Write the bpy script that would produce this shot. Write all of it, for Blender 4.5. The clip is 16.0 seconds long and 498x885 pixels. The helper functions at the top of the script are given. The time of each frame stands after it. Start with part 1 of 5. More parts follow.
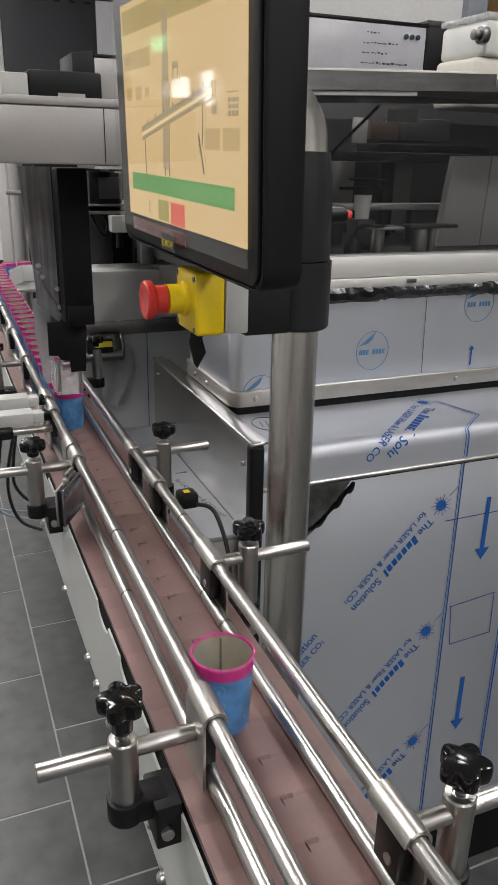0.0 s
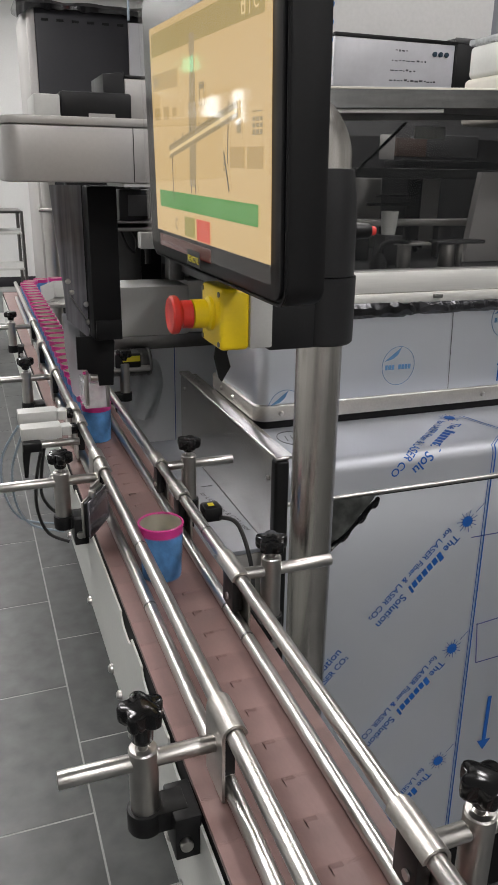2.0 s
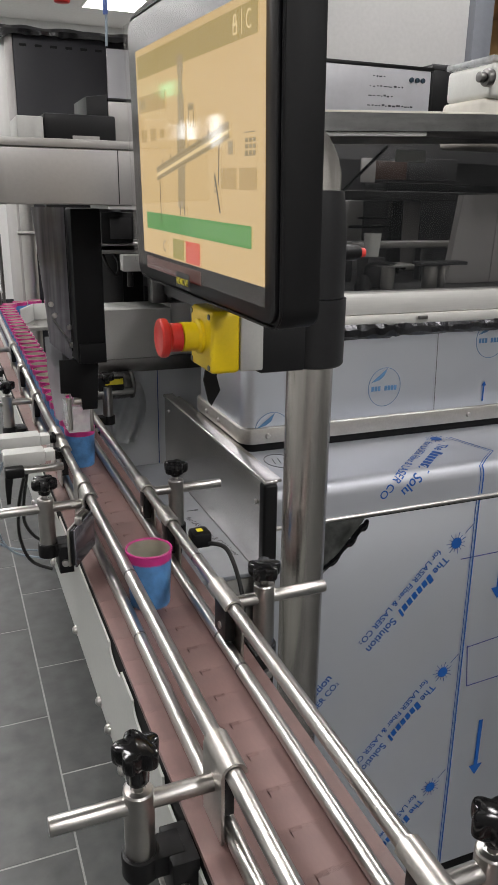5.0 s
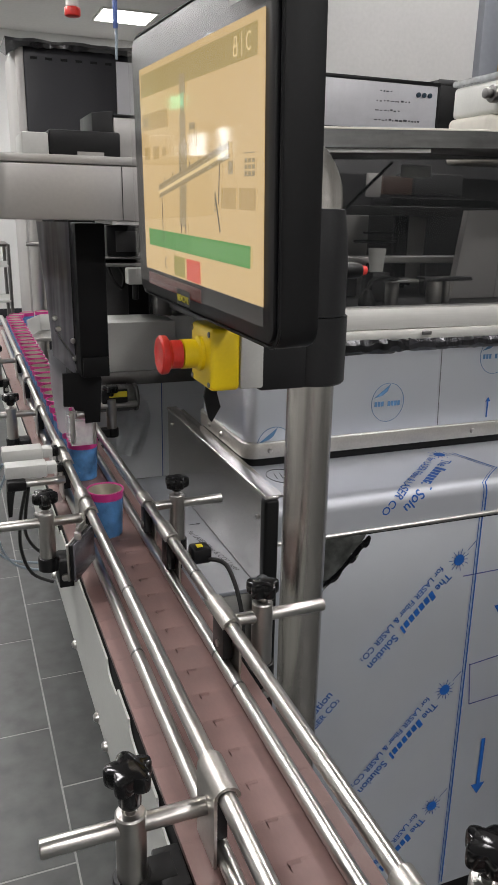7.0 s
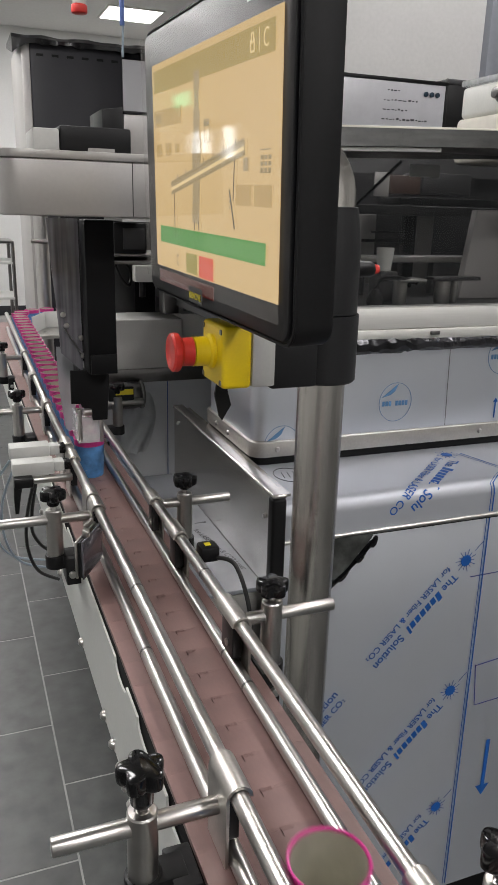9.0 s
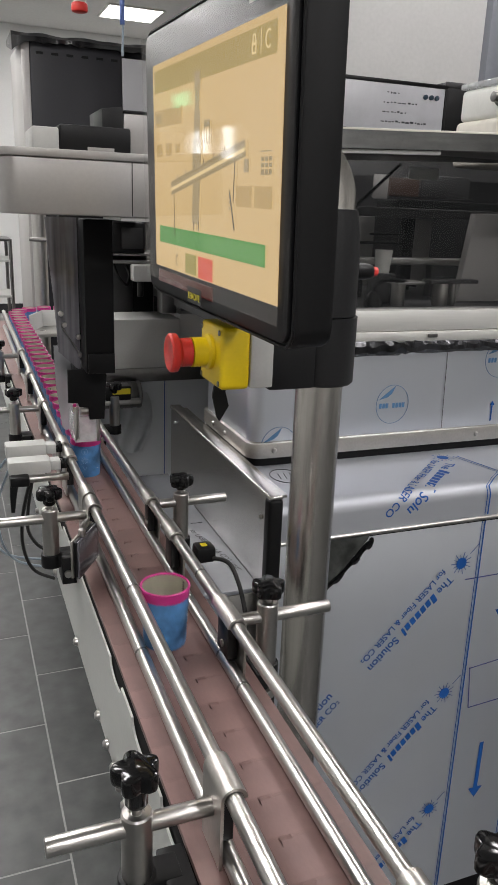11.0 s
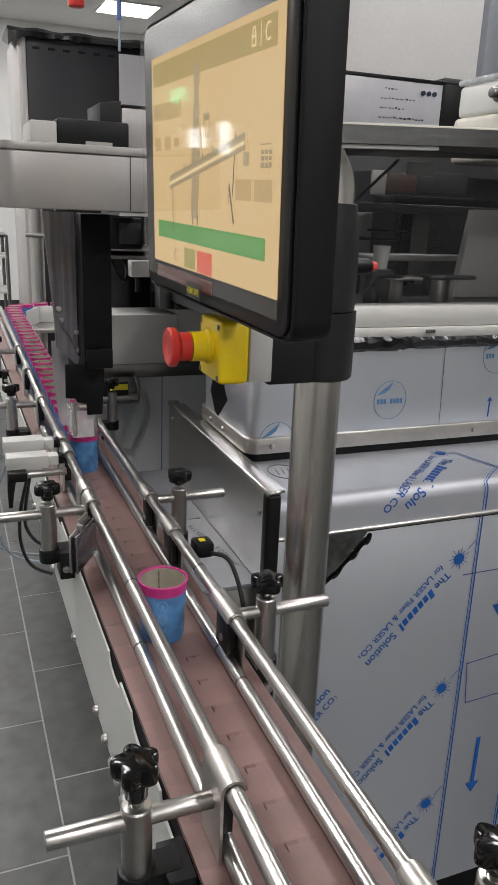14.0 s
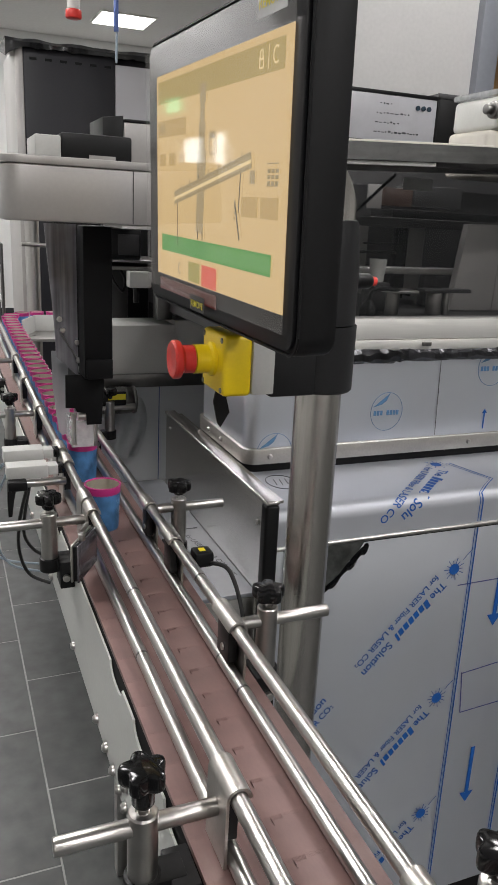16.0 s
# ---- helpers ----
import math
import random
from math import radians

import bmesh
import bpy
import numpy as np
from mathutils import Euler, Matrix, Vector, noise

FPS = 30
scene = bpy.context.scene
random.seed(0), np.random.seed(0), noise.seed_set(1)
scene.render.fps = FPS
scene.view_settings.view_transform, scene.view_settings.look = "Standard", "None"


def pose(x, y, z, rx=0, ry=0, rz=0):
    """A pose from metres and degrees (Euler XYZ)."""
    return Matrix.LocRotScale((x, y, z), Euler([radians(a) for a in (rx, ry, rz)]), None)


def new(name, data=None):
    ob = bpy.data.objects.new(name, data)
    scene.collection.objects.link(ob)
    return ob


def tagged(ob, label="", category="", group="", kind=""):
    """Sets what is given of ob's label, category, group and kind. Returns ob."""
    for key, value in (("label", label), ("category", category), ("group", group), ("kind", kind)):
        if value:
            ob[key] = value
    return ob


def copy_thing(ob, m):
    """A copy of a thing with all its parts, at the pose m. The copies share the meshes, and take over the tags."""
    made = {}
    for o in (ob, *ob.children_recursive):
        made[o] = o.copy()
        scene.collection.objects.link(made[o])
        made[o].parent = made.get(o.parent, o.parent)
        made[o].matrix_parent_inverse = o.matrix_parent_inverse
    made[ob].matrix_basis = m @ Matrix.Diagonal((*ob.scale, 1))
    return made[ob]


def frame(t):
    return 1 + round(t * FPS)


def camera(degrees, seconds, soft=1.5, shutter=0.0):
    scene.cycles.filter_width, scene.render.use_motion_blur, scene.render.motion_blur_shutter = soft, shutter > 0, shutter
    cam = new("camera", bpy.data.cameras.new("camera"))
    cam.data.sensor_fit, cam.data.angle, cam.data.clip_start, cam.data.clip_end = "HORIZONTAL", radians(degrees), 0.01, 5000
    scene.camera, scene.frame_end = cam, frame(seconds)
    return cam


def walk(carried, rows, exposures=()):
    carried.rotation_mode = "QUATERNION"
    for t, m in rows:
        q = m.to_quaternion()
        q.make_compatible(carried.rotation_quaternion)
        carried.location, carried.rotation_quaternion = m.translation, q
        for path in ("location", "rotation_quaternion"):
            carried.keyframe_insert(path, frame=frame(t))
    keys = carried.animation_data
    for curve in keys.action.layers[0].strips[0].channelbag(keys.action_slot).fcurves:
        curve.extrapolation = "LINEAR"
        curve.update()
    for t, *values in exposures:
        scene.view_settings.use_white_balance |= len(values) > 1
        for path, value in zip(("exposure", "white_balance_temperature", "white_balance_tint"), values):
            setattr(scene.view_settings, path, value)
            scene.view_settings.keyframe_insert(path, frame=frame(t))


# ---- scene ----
# seconds, eye x y z, yaw, pitch, roll
cam = camera(36.7, 16.0, soft=1.6, shutter=0.4)
PATH = [
    (0.0, -0.1715, -0.0189, 1.3526, -22.281, -20.637, -1.174),
    (0.5, -0.1670, -0.0258, 1.3556, -21.421, -20.354, -1.094),
    (1.0, -0.1618, -0.0242, 1.3575, -20.642, -20.145, -0.925),
    (1.5, -0.1629, -0.0233, 1.3555, -20.213, -19.929, -0.836),
    (2.0, -0.1696, -0.0253, 1.3530, -20.150, -19.523, -0.838),
    (2.5, -0.1748, -0.0244, 1.3480, -20.476, -19.175, -0.898),
    (3.0, -0.1775, -0.0243, 1.3514, -21.106, -18.756, -0.822),
    (3.5, -0.1785, -0.0202, 1.3470, -21.666, -18.523, -0.760),
    (4.0, -0.1791, -0.0091, 1.3484, -21.984, -18.329, -0.769),
    (6.5, -0.1680, -0.0076, 1.3561, -21.359, -17.276, -1.055),
    (7.0, -0.1679, -0.0073, 1.3577, -21.205, -17.149, -1.117),
    (7.5, -0.1676, -0.0069, 1.3565, -21.014, -17.113, -1.131),
    (8.0, -0.1684, -0.0053, 1.3546, -20.900, -17.150, -1.178),
    (8.5, -0.1721, -0.0024, 1.3558, -20.879, -17.177, -1.303),
    (9.0, -0.1750, -0.0023, 1.3562, -20.950, -17.229, -1.515),
    (11.5, -0.1762, -0.0010, 1.3574, -21.116, -17.182, -2.212),
    (12.0, -0.1759, 0.0002, 1.3584, -21.218, -17.130, -2.192),
    (12.5, -0.1776, 0.0003, 1.3565, -21.279, -17.199, -2.159),
    (13.0, -0.1768, -0.0000, 1.3561, -21.300, -17.324, -2.152),
    (13.5, -0.1766, 0.0006, 1.3558, -21.299, -17.438, -2.186),
    (14.0, -0.1782, -0.0012, 1.3545, -21.323, -17.415, -2.249),
    (14.5, -0.1801, -0.0030, 1.3546, -21.386, -17.264, -2.391),
    (15.0, -0.1831, -0.0052, 1.3559, -21.520, -17.032, -2.529),
    (15.5, -0.1865, -0.0049, 1.3578, -21.663, -16.842, -2.661),
    (16.0, -0.1906, -0.0060, 1.3591, -21.832, -16.701, -2.728),
]
walk(cam, [(t, pose(x, y, z, 90 + pitch, roll, yaw)) for t, x, y, z, yaw, pitch, roll in PATH])

# ---- world, light, exposure ----
world = bpy.data.worlds.new("world")
scene.world = world
world.use_nodes = True
world.node_tree.nodes["Background"].inputs["Color"].default_value = (0.8, 0.88, 1.0, 1)
world.node_tree.nodes["Background"].inputs["Strength"].default_value = 0.015
scene.view_settings.exposure = 0.0

CEIL = 3.3
# one panel is in view; the unseen others are added to balance the light
ROWS = {-1.7: (6.6, 4.4, 2.2), -0.6: (8.8, 6.6, 4.4, 2.2, -1.5, -3.3), 1.8: (8.8, 6.6, 4.4, 2.2, 0.0, -1.5, -3.3)}
PANELS = [(x, y) for x in ROWS for y in ROWS[x]]
LAMP_POWER = 21.5


# ---- materials ----
def mat(name, color, rough=0.5, metal=0.0, grain=0.0, grain_scale=40.0, bump=0.0, stretch=(1, 1, 1), stain=0.0,
        stain_scale=4.0, coat=0.0, emit=0.0, spec=0.5, random_tint=0.0, rough_var=0.0, alpha=1.0, trans=0.0, world_space=False):
    m = bpy.data.materials.new(name)
    m.use_nodes = True
    nt = m.node_tree
    n, l = nt.nodes, nt.links
    b = n["Principled BSDF"]
    b.inputs["Roughness"].default_value = rough
    b.inputs["Metallic"].default_value = metal
    b.inputs["Specular IOR Level"].default_value = spec
    b.inputs["Coat Weight"].default_value = coat
    b.inputs["Coat Roughness"].default_value = 0.06
    b.inputs["Transmission Weight"].default_value = trans
    b.inputs["Alpha"].default_value = alpha
    col = n.new("ShaderNodeRGB")
    col.outputs[0].default_value = (*color, 1)
    out = col.outputs[0]
    co = n.new("ShaderNodeTexCoord")
    mp = n.new("ShaderNodeMapping")
    mp.inputs["Scale"].default_value = stretch
    where = n.new("ShaderNodeNewGeometry").outputs["Position"] if world_space else co.outputs["Object"]
    l.new(where, mp.inputs["Vector"])
    fine = n.new("ShaderNodeTexNoise")
    fine.inputs["Scale"].default_value = grain_scale
    fine.inputs["Detail"].default_value = 5
    l.new(mp.outputs[0], fine.inputs["Vector"])
    big = n.new("ShaderNodeTexNoise")
    big.inputs["Scale"].default_value = stain_scale
    big.inputs["Detail"].default_value = 6
    big.inputs["Roughness"].default_value = 0.65
    l.new(where, big.inputs["Vector"])
    for tex, amount in ((fine, grain), (big, stain)):
        if amount:
            mr = n.new("ShaderNodeMapRange")
            mr.inputs["From Min"].default_value, mr.inputs["From Max"].default_value = 0.3, 0.7
            mr.inputs["To Min"].default_value, mr.inputs["To Max"].default_value = 1 - amount, 1 + amount * 0.6
            l.new(tex.outputs["Fac"], mr.inputs["Value"])
            mx = n.new("ShaderNodeMix")
            mx.data_type, mx.blend_type = "RGBA", "MULTIPLY"
            mx.inputs["Factor"].default_value = 1
            l.new(out, mx.inputs["A"])
            l.new(mr.outputs[0], mx.inputs["B"])
            out = mx.outputs["Result"]
    if random_tint:
        info = n.new("ShaderNodeObjectInfo")
        mr = n.new("ShaderNodeMapRange")
        mr.inputs["To Min"].default_value, mr.inputs["To Max"].default_value = 1 - random_tint, 1 + random_tint
        l.new(info.outputs["Random"], mr.inputs["Value"])
        mx = n.new("ShaderNodeMix")
        mx.data_type, mx.blend_type = "RGBA", "MULTIPLY"
        mx.inputs["Factor"].default_value = 1
        l.new(out, mx.inputs["A"])
        l.new(mr.outputs[0], mx.inputs["B"])
        out = mx.outputs["Result"]
    l.new(out, b.inputs["Base Color"])
    if rough_var:
        mr = n.new("ShaderNodeMapRange")
        mr.inputs["From Min"].default_value, mr.inputs["From Max"].default_value = 0.3, 0.7
        mr.inputs["To Min"].default_value, mr.inputs["To Max"].default_value = max(rough - rough_var, 0.02), rough + rough_var
        l.new(big.outputs["Fac"], mr.inputs["Value"])
        l.new(mr.outputs[0], b.inputs["Roughness"])
    if bump:
        bp = n.new("ShaderNodeBump")
        bp.inputs["Strength"].default_value = bump
        bp.inputs["Distance"].default_value = 0.002
        l.new(fine.outputs["Fac"], bp.inputs["Height"])
        l.new(bp.outputs[0], b.inputs["Normal"])
    if emit:
        l.new(out, b.inputs["Emission Color"])
        b.inputs["Emission Strength"].default_value = emit
    return m


STEEL_POLE = mat("brushed_steel_pole", (0.54, 0.515, 0.485), 0.25, 1.0, 0.14, 40, 0.0, (8, 8, 0.02))
STEEL_ROD = mat("ground_steel_rod", (0.48, 0.465, 0.445), 0.30, 1.0, 0.05, 90, 0.0, (1, 1, 1), 0.06, 14)
STEEL_SHEET = mat("brushed_steel_sheet", (0.52, 0.51, 0.49), 0.33, 1.0, 0.08, 50, 0.05, (1, 14, 14), 0.08, 5, rough_var=0.06)
STEEL_CLAMP = mat("blasted_steel", (0.48, 0.46, 0.43), 0.38, 1.0, 0.06, 300, 0.03, (1, 1, 1), 0.08, 20)
STEEL_PANEL = mat("smooth_steel_panel", (0.58, 0.555, 0.53), 0.26, 1.0, 0.06, 30, 0.0, (1, 10, 10), 0.08, 4)
STEEL_DARK = mat("dark_steel", (0.20, 0.195, 0.19), 0.35, 1.0, 0.08, 80, 0.0, (1, 1, 1), 0.1, 8)
RAIL_SHINE = mat("polished_rail_steel", (0.34, 0.34, 0.34), 0.16, 1.0, 0.15, 20, 0.0, (1, 6, 6), 0.25, 12)
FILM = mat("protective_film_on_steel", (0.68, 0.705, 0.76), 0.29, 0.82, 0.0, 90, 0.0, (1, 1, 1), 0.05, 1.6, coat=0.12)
# same film, darker and duller in colour to tone down lamplight on the lid
FILM_TOP = mat("protective_film_toned_down", (0.44, 0.455, 0.49), 0.50, 0.55, 0.0, 90, 0.0, (1, 1, 1), 0.05, 2.0)
TRAY_FILM = mat("film_on_dull_steel", (0.30, 0.315, 0.34), 0.40, 0.55, 0.04, 60, 0.0, (1, 1, 1), 0.08, 6)
PALE_FILM = mat("pale_blue_film", (0.80, 0.82, 0.85), 0.35, 0.0, 0.0, 90, 0.0, (1, 1, 1), 0.06, 3.0)
PRINT = mat("blue_film_print", (0.012, 0.085, 0.32), 0.5, spec=0.25)
INK = mat("blue_marker_ink", (0.05, 0.06, 0.25), 0.45)
GREY_INK = mat("dark_grey_film_print", (0.045, 0.046, 0.055), 0.4)
CHAIN = mat("pink_brown_acetal", (0.215, 0.130, 0.118), 0.42, 0.0, 0.06, 400, 0.05, (1, 1, 1), 0.18, 14, random_tint=0.03, rough_var=0.08)
BLACK = mat("black_plastic", (0.006, 0.006, 0.0065), 0.42, 0.0, 0.2, 300, 0.03, (1, 1, 1), 0.15, 8, rough_var=0.1, spec=0.28)
BLACK_GLOSS = mat("black_glossy_knob", (0.005, 0.005, 0.0055), 0.14, 0.0, 0.0, 40, 0.0, (1, 1, 1), 0.2, 20, spec=0.38)
BLACK_MATT = mat("black_anodised", (0.0045, 0.0045, 0.005), 0.55, 0.0, 0.1, 200, 0.0, (1, 1, 1), 0.2, 10, spec=0.18)
SLEEVE = mat("charcoal_plastic", (0.013, 0.013, 0.014), 0.45, 0.0, 0.15, 500, 0.05, (1, 1, 1), 0.12, 8, rough_var=0.06, spec=0.3)
BEZEL = mat("black_screen_glass", (0.008, 0.008, 0.009), 0.34, 0.0, spec=0.25)
YELLOW = mat("yellow_plastic", (0.78, 0.56, 0.006), 0.36, 0.0, 0.03, 300, 0.02, (1, 1, 1), 0.05, 15)
RED = mat("red_plastic", (0.62, 0.030, 0.022), 0.36, 0.0, 0.04, 300, 0.02, (1, 1, 1), 0.08, 20)
GREY_PL = mat("light_grey_plastic", (0.52, 0.52, 0.50), 0.45, 0.0, 0.03, 300, 0.02, (1, 1, 1), 0.05, 15)
GREY_PAINT = mat("warm_grey_paint", (0.42, 0.405, 0.39), 0.40, 0.35, 0.03, 200, 0.02, (1, 1, 1), 0.05, 4)
WHITE_PL = mat("white_plastic", (0.70, 0.70, 0.66), 0.45, 0.0, 0.03, 200, 0.02, (1, 1, 1), 0.08, 12)
FRAME_PAINT = mat("pale_grey_enamel", (0.62, 0.63, 0.60), 0.38, 0.15, 0.03, 200, 0.03, (1, 1, 1), 0.10, 6, rough_var=0.08)
ALU = mat("white_aluminium", (0.72, 0.71, 0.68), 0.38, 0.5, 0.04, 60, 0.02, (0.3, 8, 8), 0.06, 5)
# partition colour lowered to grey to offset the bright lamp above it
WALL_TONED = mat("toned_down_wall", (0.45, 0.445, 0.435), 0.75, 0.0, 0.04, 60, 0.05, (1, 1, 1), 0.07, 1.2)
BOARD = mat("white_board_enamel", (0.56, 0.56, 0.59), 0.3, 0.0, 0.02, 100, 0.0, (1, 1, 1), 0.08, 12)
WALL = mat("white_wall_paint", (0.66, 0.66, 0.645), 0.7, 0.0, 0.03, 60, 0.05, (1, 1, 1), 0.05, 1.2)
CEILING = mat("off_white_ceiling", (0.70, 0.69, 0.67), 0.8, 0.0, 0.04, 30, 0.05, (1, 1, 1), 0.05, 0.8)
TILE = mat("slate_floor_tile", (0.070, 0.073, 0.072), 0.34, 0.0, 0.30, 17, 0.22, (1, 1, 1), 0.07, 2.5, random_tint=0.08, rough_var=0.04, spec=0.5, world_space=True)
GROUT = mat("grey_grout", (0.30, 0.30, 0.29), 0.8, 0.0, 0.1, 100, 0.1, (1, 1, 1), 0.15, 5)
CABINET = mat("anthracite_paint", (0.020, 0.020, 0.024), 0.45, 0.0, 0.06, 100, 0.03, (1, 1, 1), 0.1, 2, spec=0.3)
FOIL = mat("black_crumpled_film", (0.007, 0.007, 0.008), 0.22, 0.0, spec=0.4)
GUNMETAL = mat("dark_chamber_metal", (0.06, 0.06, 0.062), 0.4, 0.5, 0.1, 40, 0.02, (1, 1, 1), 0.2, 4)
WOOD = mat("brown_board", (0.36, 0.22, 0.09), 0.6, 0.0, 0.12, 30, 0.05, (1, 10, 1), 0.1, 3)
PAPER = mat("cream_paper", (0.74, 0.70, 0.62), 0.7, 0.0, 0.03, 60, 0.03, (1, 1, 1), 0.08, 4)
CABLE = mat("black_cable", (0.012, 0.012, 0.012), 0.45)
HOSE = mat("clear_blue_hose", (0.35, 0.42, 0.48), 0.3, 0.0, alpha=0.75)
CUP_BLUE = mat("blue_printed_board", (0.085, 0.24, 0.50), 0.40, 0.0, 0.10, 120, 0.02, (1, 1, 1), 0.38, 55, random_tint=0.05)
CUP_PINK = mat("magenta_printed_rim", (0.53, 0.034, 0.22), 0.32, 0.0, 0.05, 200, 0.0, (1, 1, 1), 0.08, 40)
CUP_FOIL = mat("silvery_board_lining", (0.60, 0.58, 0.49), 0.32, 0.66, 0.06, 60, 0.03, (1, 1, 1), 0.10, 40)
CUP_MARK = mat("pale_blue_print", (0.19, 0.36, 0.61), 0.4)
REFLECTOR = mat("grey_prism_reflector", (0.24, 0.23, 0.26), 0.22, 0.7, 0.3, 500, 0.05, (1, 1, 1), 0.2, 60)
PELLET = mat("white_capsules", (0.78, 0.77, 0.72), 0.4, 0.0, random_tint=0.06)
LAMP = mat("lamp_diffuser", (1.0, 0.97, 0.93), 0.5, emit=9.0)
GLASS_DARK = mat("smoked_guard_glass", (0.015, 0.016, 0.017), 0.03, 0.0, alpha=0.26, spec=0.5)
ACRYLIC = mat("clear_acrylic", (0.74, 0.76, 0.77), 0.08, 0.0, 0.0, 40, 0.0, (1, 1, 1), 0.25, 60, alpha=0.42, spec=0.7)
SCREEN_FILM = mat("clear_screen_film", (0.55, 0.53, 0.50), 0.07, 0.0, alpha=0.10, spec=0.5)
FROSTED = mat("hazy_acrylic", (0.45, 0.46, 0.48), 0.15, 0.0, 0.1, 20, 0.0, (5, 5, 0.5), 0.2, 8, alpha=0.62, spec=0.6)
ACRYLIC_DARK = mat("tinted_guard_acrylic", (0.30, 0.29, 0.32), 0.14, 0.0, 0.55, 14, 0.0, (8, 8, 0.35), 0.4, 5, alpha=0.82, spec=0.5)
TAG = mat("yellow_tag", (0.75, 0.62, 0.02), 0.5)
GLOW_RED = mat("red_lens", (0.7, 0.06, 0.05), 0.25)


def glow(name, color, strength=1.0):
    m = mat(name, color, 0.045, emit=strength, spec=0.45)
    b = m.node_tree.nodes["Principled BSDF"]
    m.node_tree.links.remove(b.inputs["Base Color"].links[0])
    b.inputs["Base Color"].default_value = (0.02, 0.02, 0.02, 1)
    return m


SCR_BACK = glow("screen_peach", (0.70, 0.48, 0.21), 0.92)
SCR_BAR = glow("screen_olive", (0.46, 0.33, 0.10), 0.85)
SCR_GREEN = glow("screen_green", (0.07, 0.30, 0.04), 0.85)
SCR_RED = glow("screen_red", (0.75, 0.10, 0.05), 0.85)
SCR_OLIVE = glow("screen_button", (0.36, 0.30, 0.06), 0.85)
SCR_TAN = glow("screen_tan", (0.56, 0.37, 0.13), 0.85)
SCR_INK = glow("screen_ink", (0.36, 0.27, 0.13), 0.85)
SCR_BLUE = glow("screen_blue_grey", (0.44, 0.33, 0.17), 0.85)
# dim red glow that stands in for a reflection on the glass
SCR_GLEAM = glow("painted_red_reflection", (0.085, 0.010, 0.005), 0.6)
SCR_PALE = glow("screen_pale", (0.80, 0.60, 0.30), 1.0)
SCR_DARK = glow("screen_line", (0.12, 0.09, 0.05), 0.85)


# ---- mesh tools ----
def box(bm, x0, x1, y0, y1, z0, z1, bevel=0.0, seg=2, m=None):
    r = bmesh.ops.create_cube(bm, size=1)
    bmesh.ops.scale(bm, vec=(x1 - x0, y1 - y0, z1 - z0), verts=r["verts"])
    bmesh.ops.translate(bm, vec=((x0 + x1) / 2, (y0 + y1) / 2, (z0 + z1) / 2), verts=r["verts"])
    vs = r["verts"]
    if bevel:
        es = list({e for v in vs for e in v.link_edges})
        g = bmesh.ops.bevel(bm, geom=es, offset=bevel, segments=seg, affect="EDGES", profile=0.5)
        vs = list({v for f in g["faces"] for v in f.verts} | {v for v in vs if v.is_valid})
    if m is not None:
        bmesh.ops.transform(bm, matrix=m, verts=vs)
    return bm


def cyl(bm, p0, p1, r, seg=20, r2=None, bevel=0.0):
    p0, p1 = Vector(p0), Vector(p1)
    d = p1 - p0
    q = bmesh.ops.create_cone(bm, cap_ends=True, cap_tris=False, segments=seg, radius1=r, radius2=r if r2 is None else r2, depth=d.length)
    vs = q["verts"]
    if bevel:
        caps = [f for f in {f for v in vs for f in v.link_faces} if len(f.verts) == seg]
        es = list({e for f in caps for e in f.edges})
        g = bmesh.ops.bevel(bm, geom=es, offset=bevel, segments=2, affect="EDGES", profile=0.5)
        vs = list({v for f in g["faces"] for v in f.verts} | {v for v in vs if v.is_valid})
    bmesh.ops.transform(bm, matrix=Matrix.Translation((p0 + p1) / 2) @ d.to_track_quat("Z", "Y").to_matrix().to_4x4(), verts=vs)
    return bm


def lathe(bm, profile, seg=32, axis_to=None):
    """profile: (radius, height) pairs turned about z."""
    rings = []
    for r, z in profile:
        if r < 1e-6:
            rings.append([bm.verts.new((0, 0, z))])
        else:
            rings.append([bm.verts.new((r * math.cos(2 * math.pi * i / seg), r * math.sin(2 * math.pi * i / seg), z)) for i in range(seg)])
    made = [v for ring in rings for v in ring]
    for a, b in zip(rings, rings[1:]):
        for i in range(seg):
            j = (i + 1) % seg
            vs = [a[i % len(a)], a[j % len(a)], b[j % len(b)], b[i % len(b)]]
            vs = [v for k, v in enumerate(vs) if v not in vs[:k]]
            if len(vs) > 2:
                bm.faces.new(vs)
    if axis_to is not None:
        bmesh.ops.transform(bm, matrix=axis_to, verts=made)
    return bm


def tube(bm, pts, r, seg=10, closed_ends=True):
    """A round tube along points."""
    pts = [Vector(p) for p in pts]
    rings = []
    up = Vector((0.13, 0.31, 0.94))
    for i, p in enumerate(pts):
        d = (pts[min(i + 1, len(pts) - 1)] - pts[max(i - 1, 0)]).normalized()
        a = d.cross(up)
        if a.length < 1e-3:
            a = d.cross(Vector((1, 0, 0)))
        a.normalize()
        b = d.cross(a)
        up = a.cross(d)
        rings.append([bm.verts.new(p + r * (math.cos(2 * math.pi * k / seg) * a + math.sin(2 * math.pi * k / seg) * b)) for k in range(seg)])
    for q, s in zip(rings, rings[1:]):
        for k in range(seg):
            bm.faces.new((q[k], q[(k + 1) % seg], s[(k + 1) % seg], s[k]))
    if closed_ends:
        bm.faces.new(rings[0][::-1])
        bm.faces.new(rings[-1])
    return bm


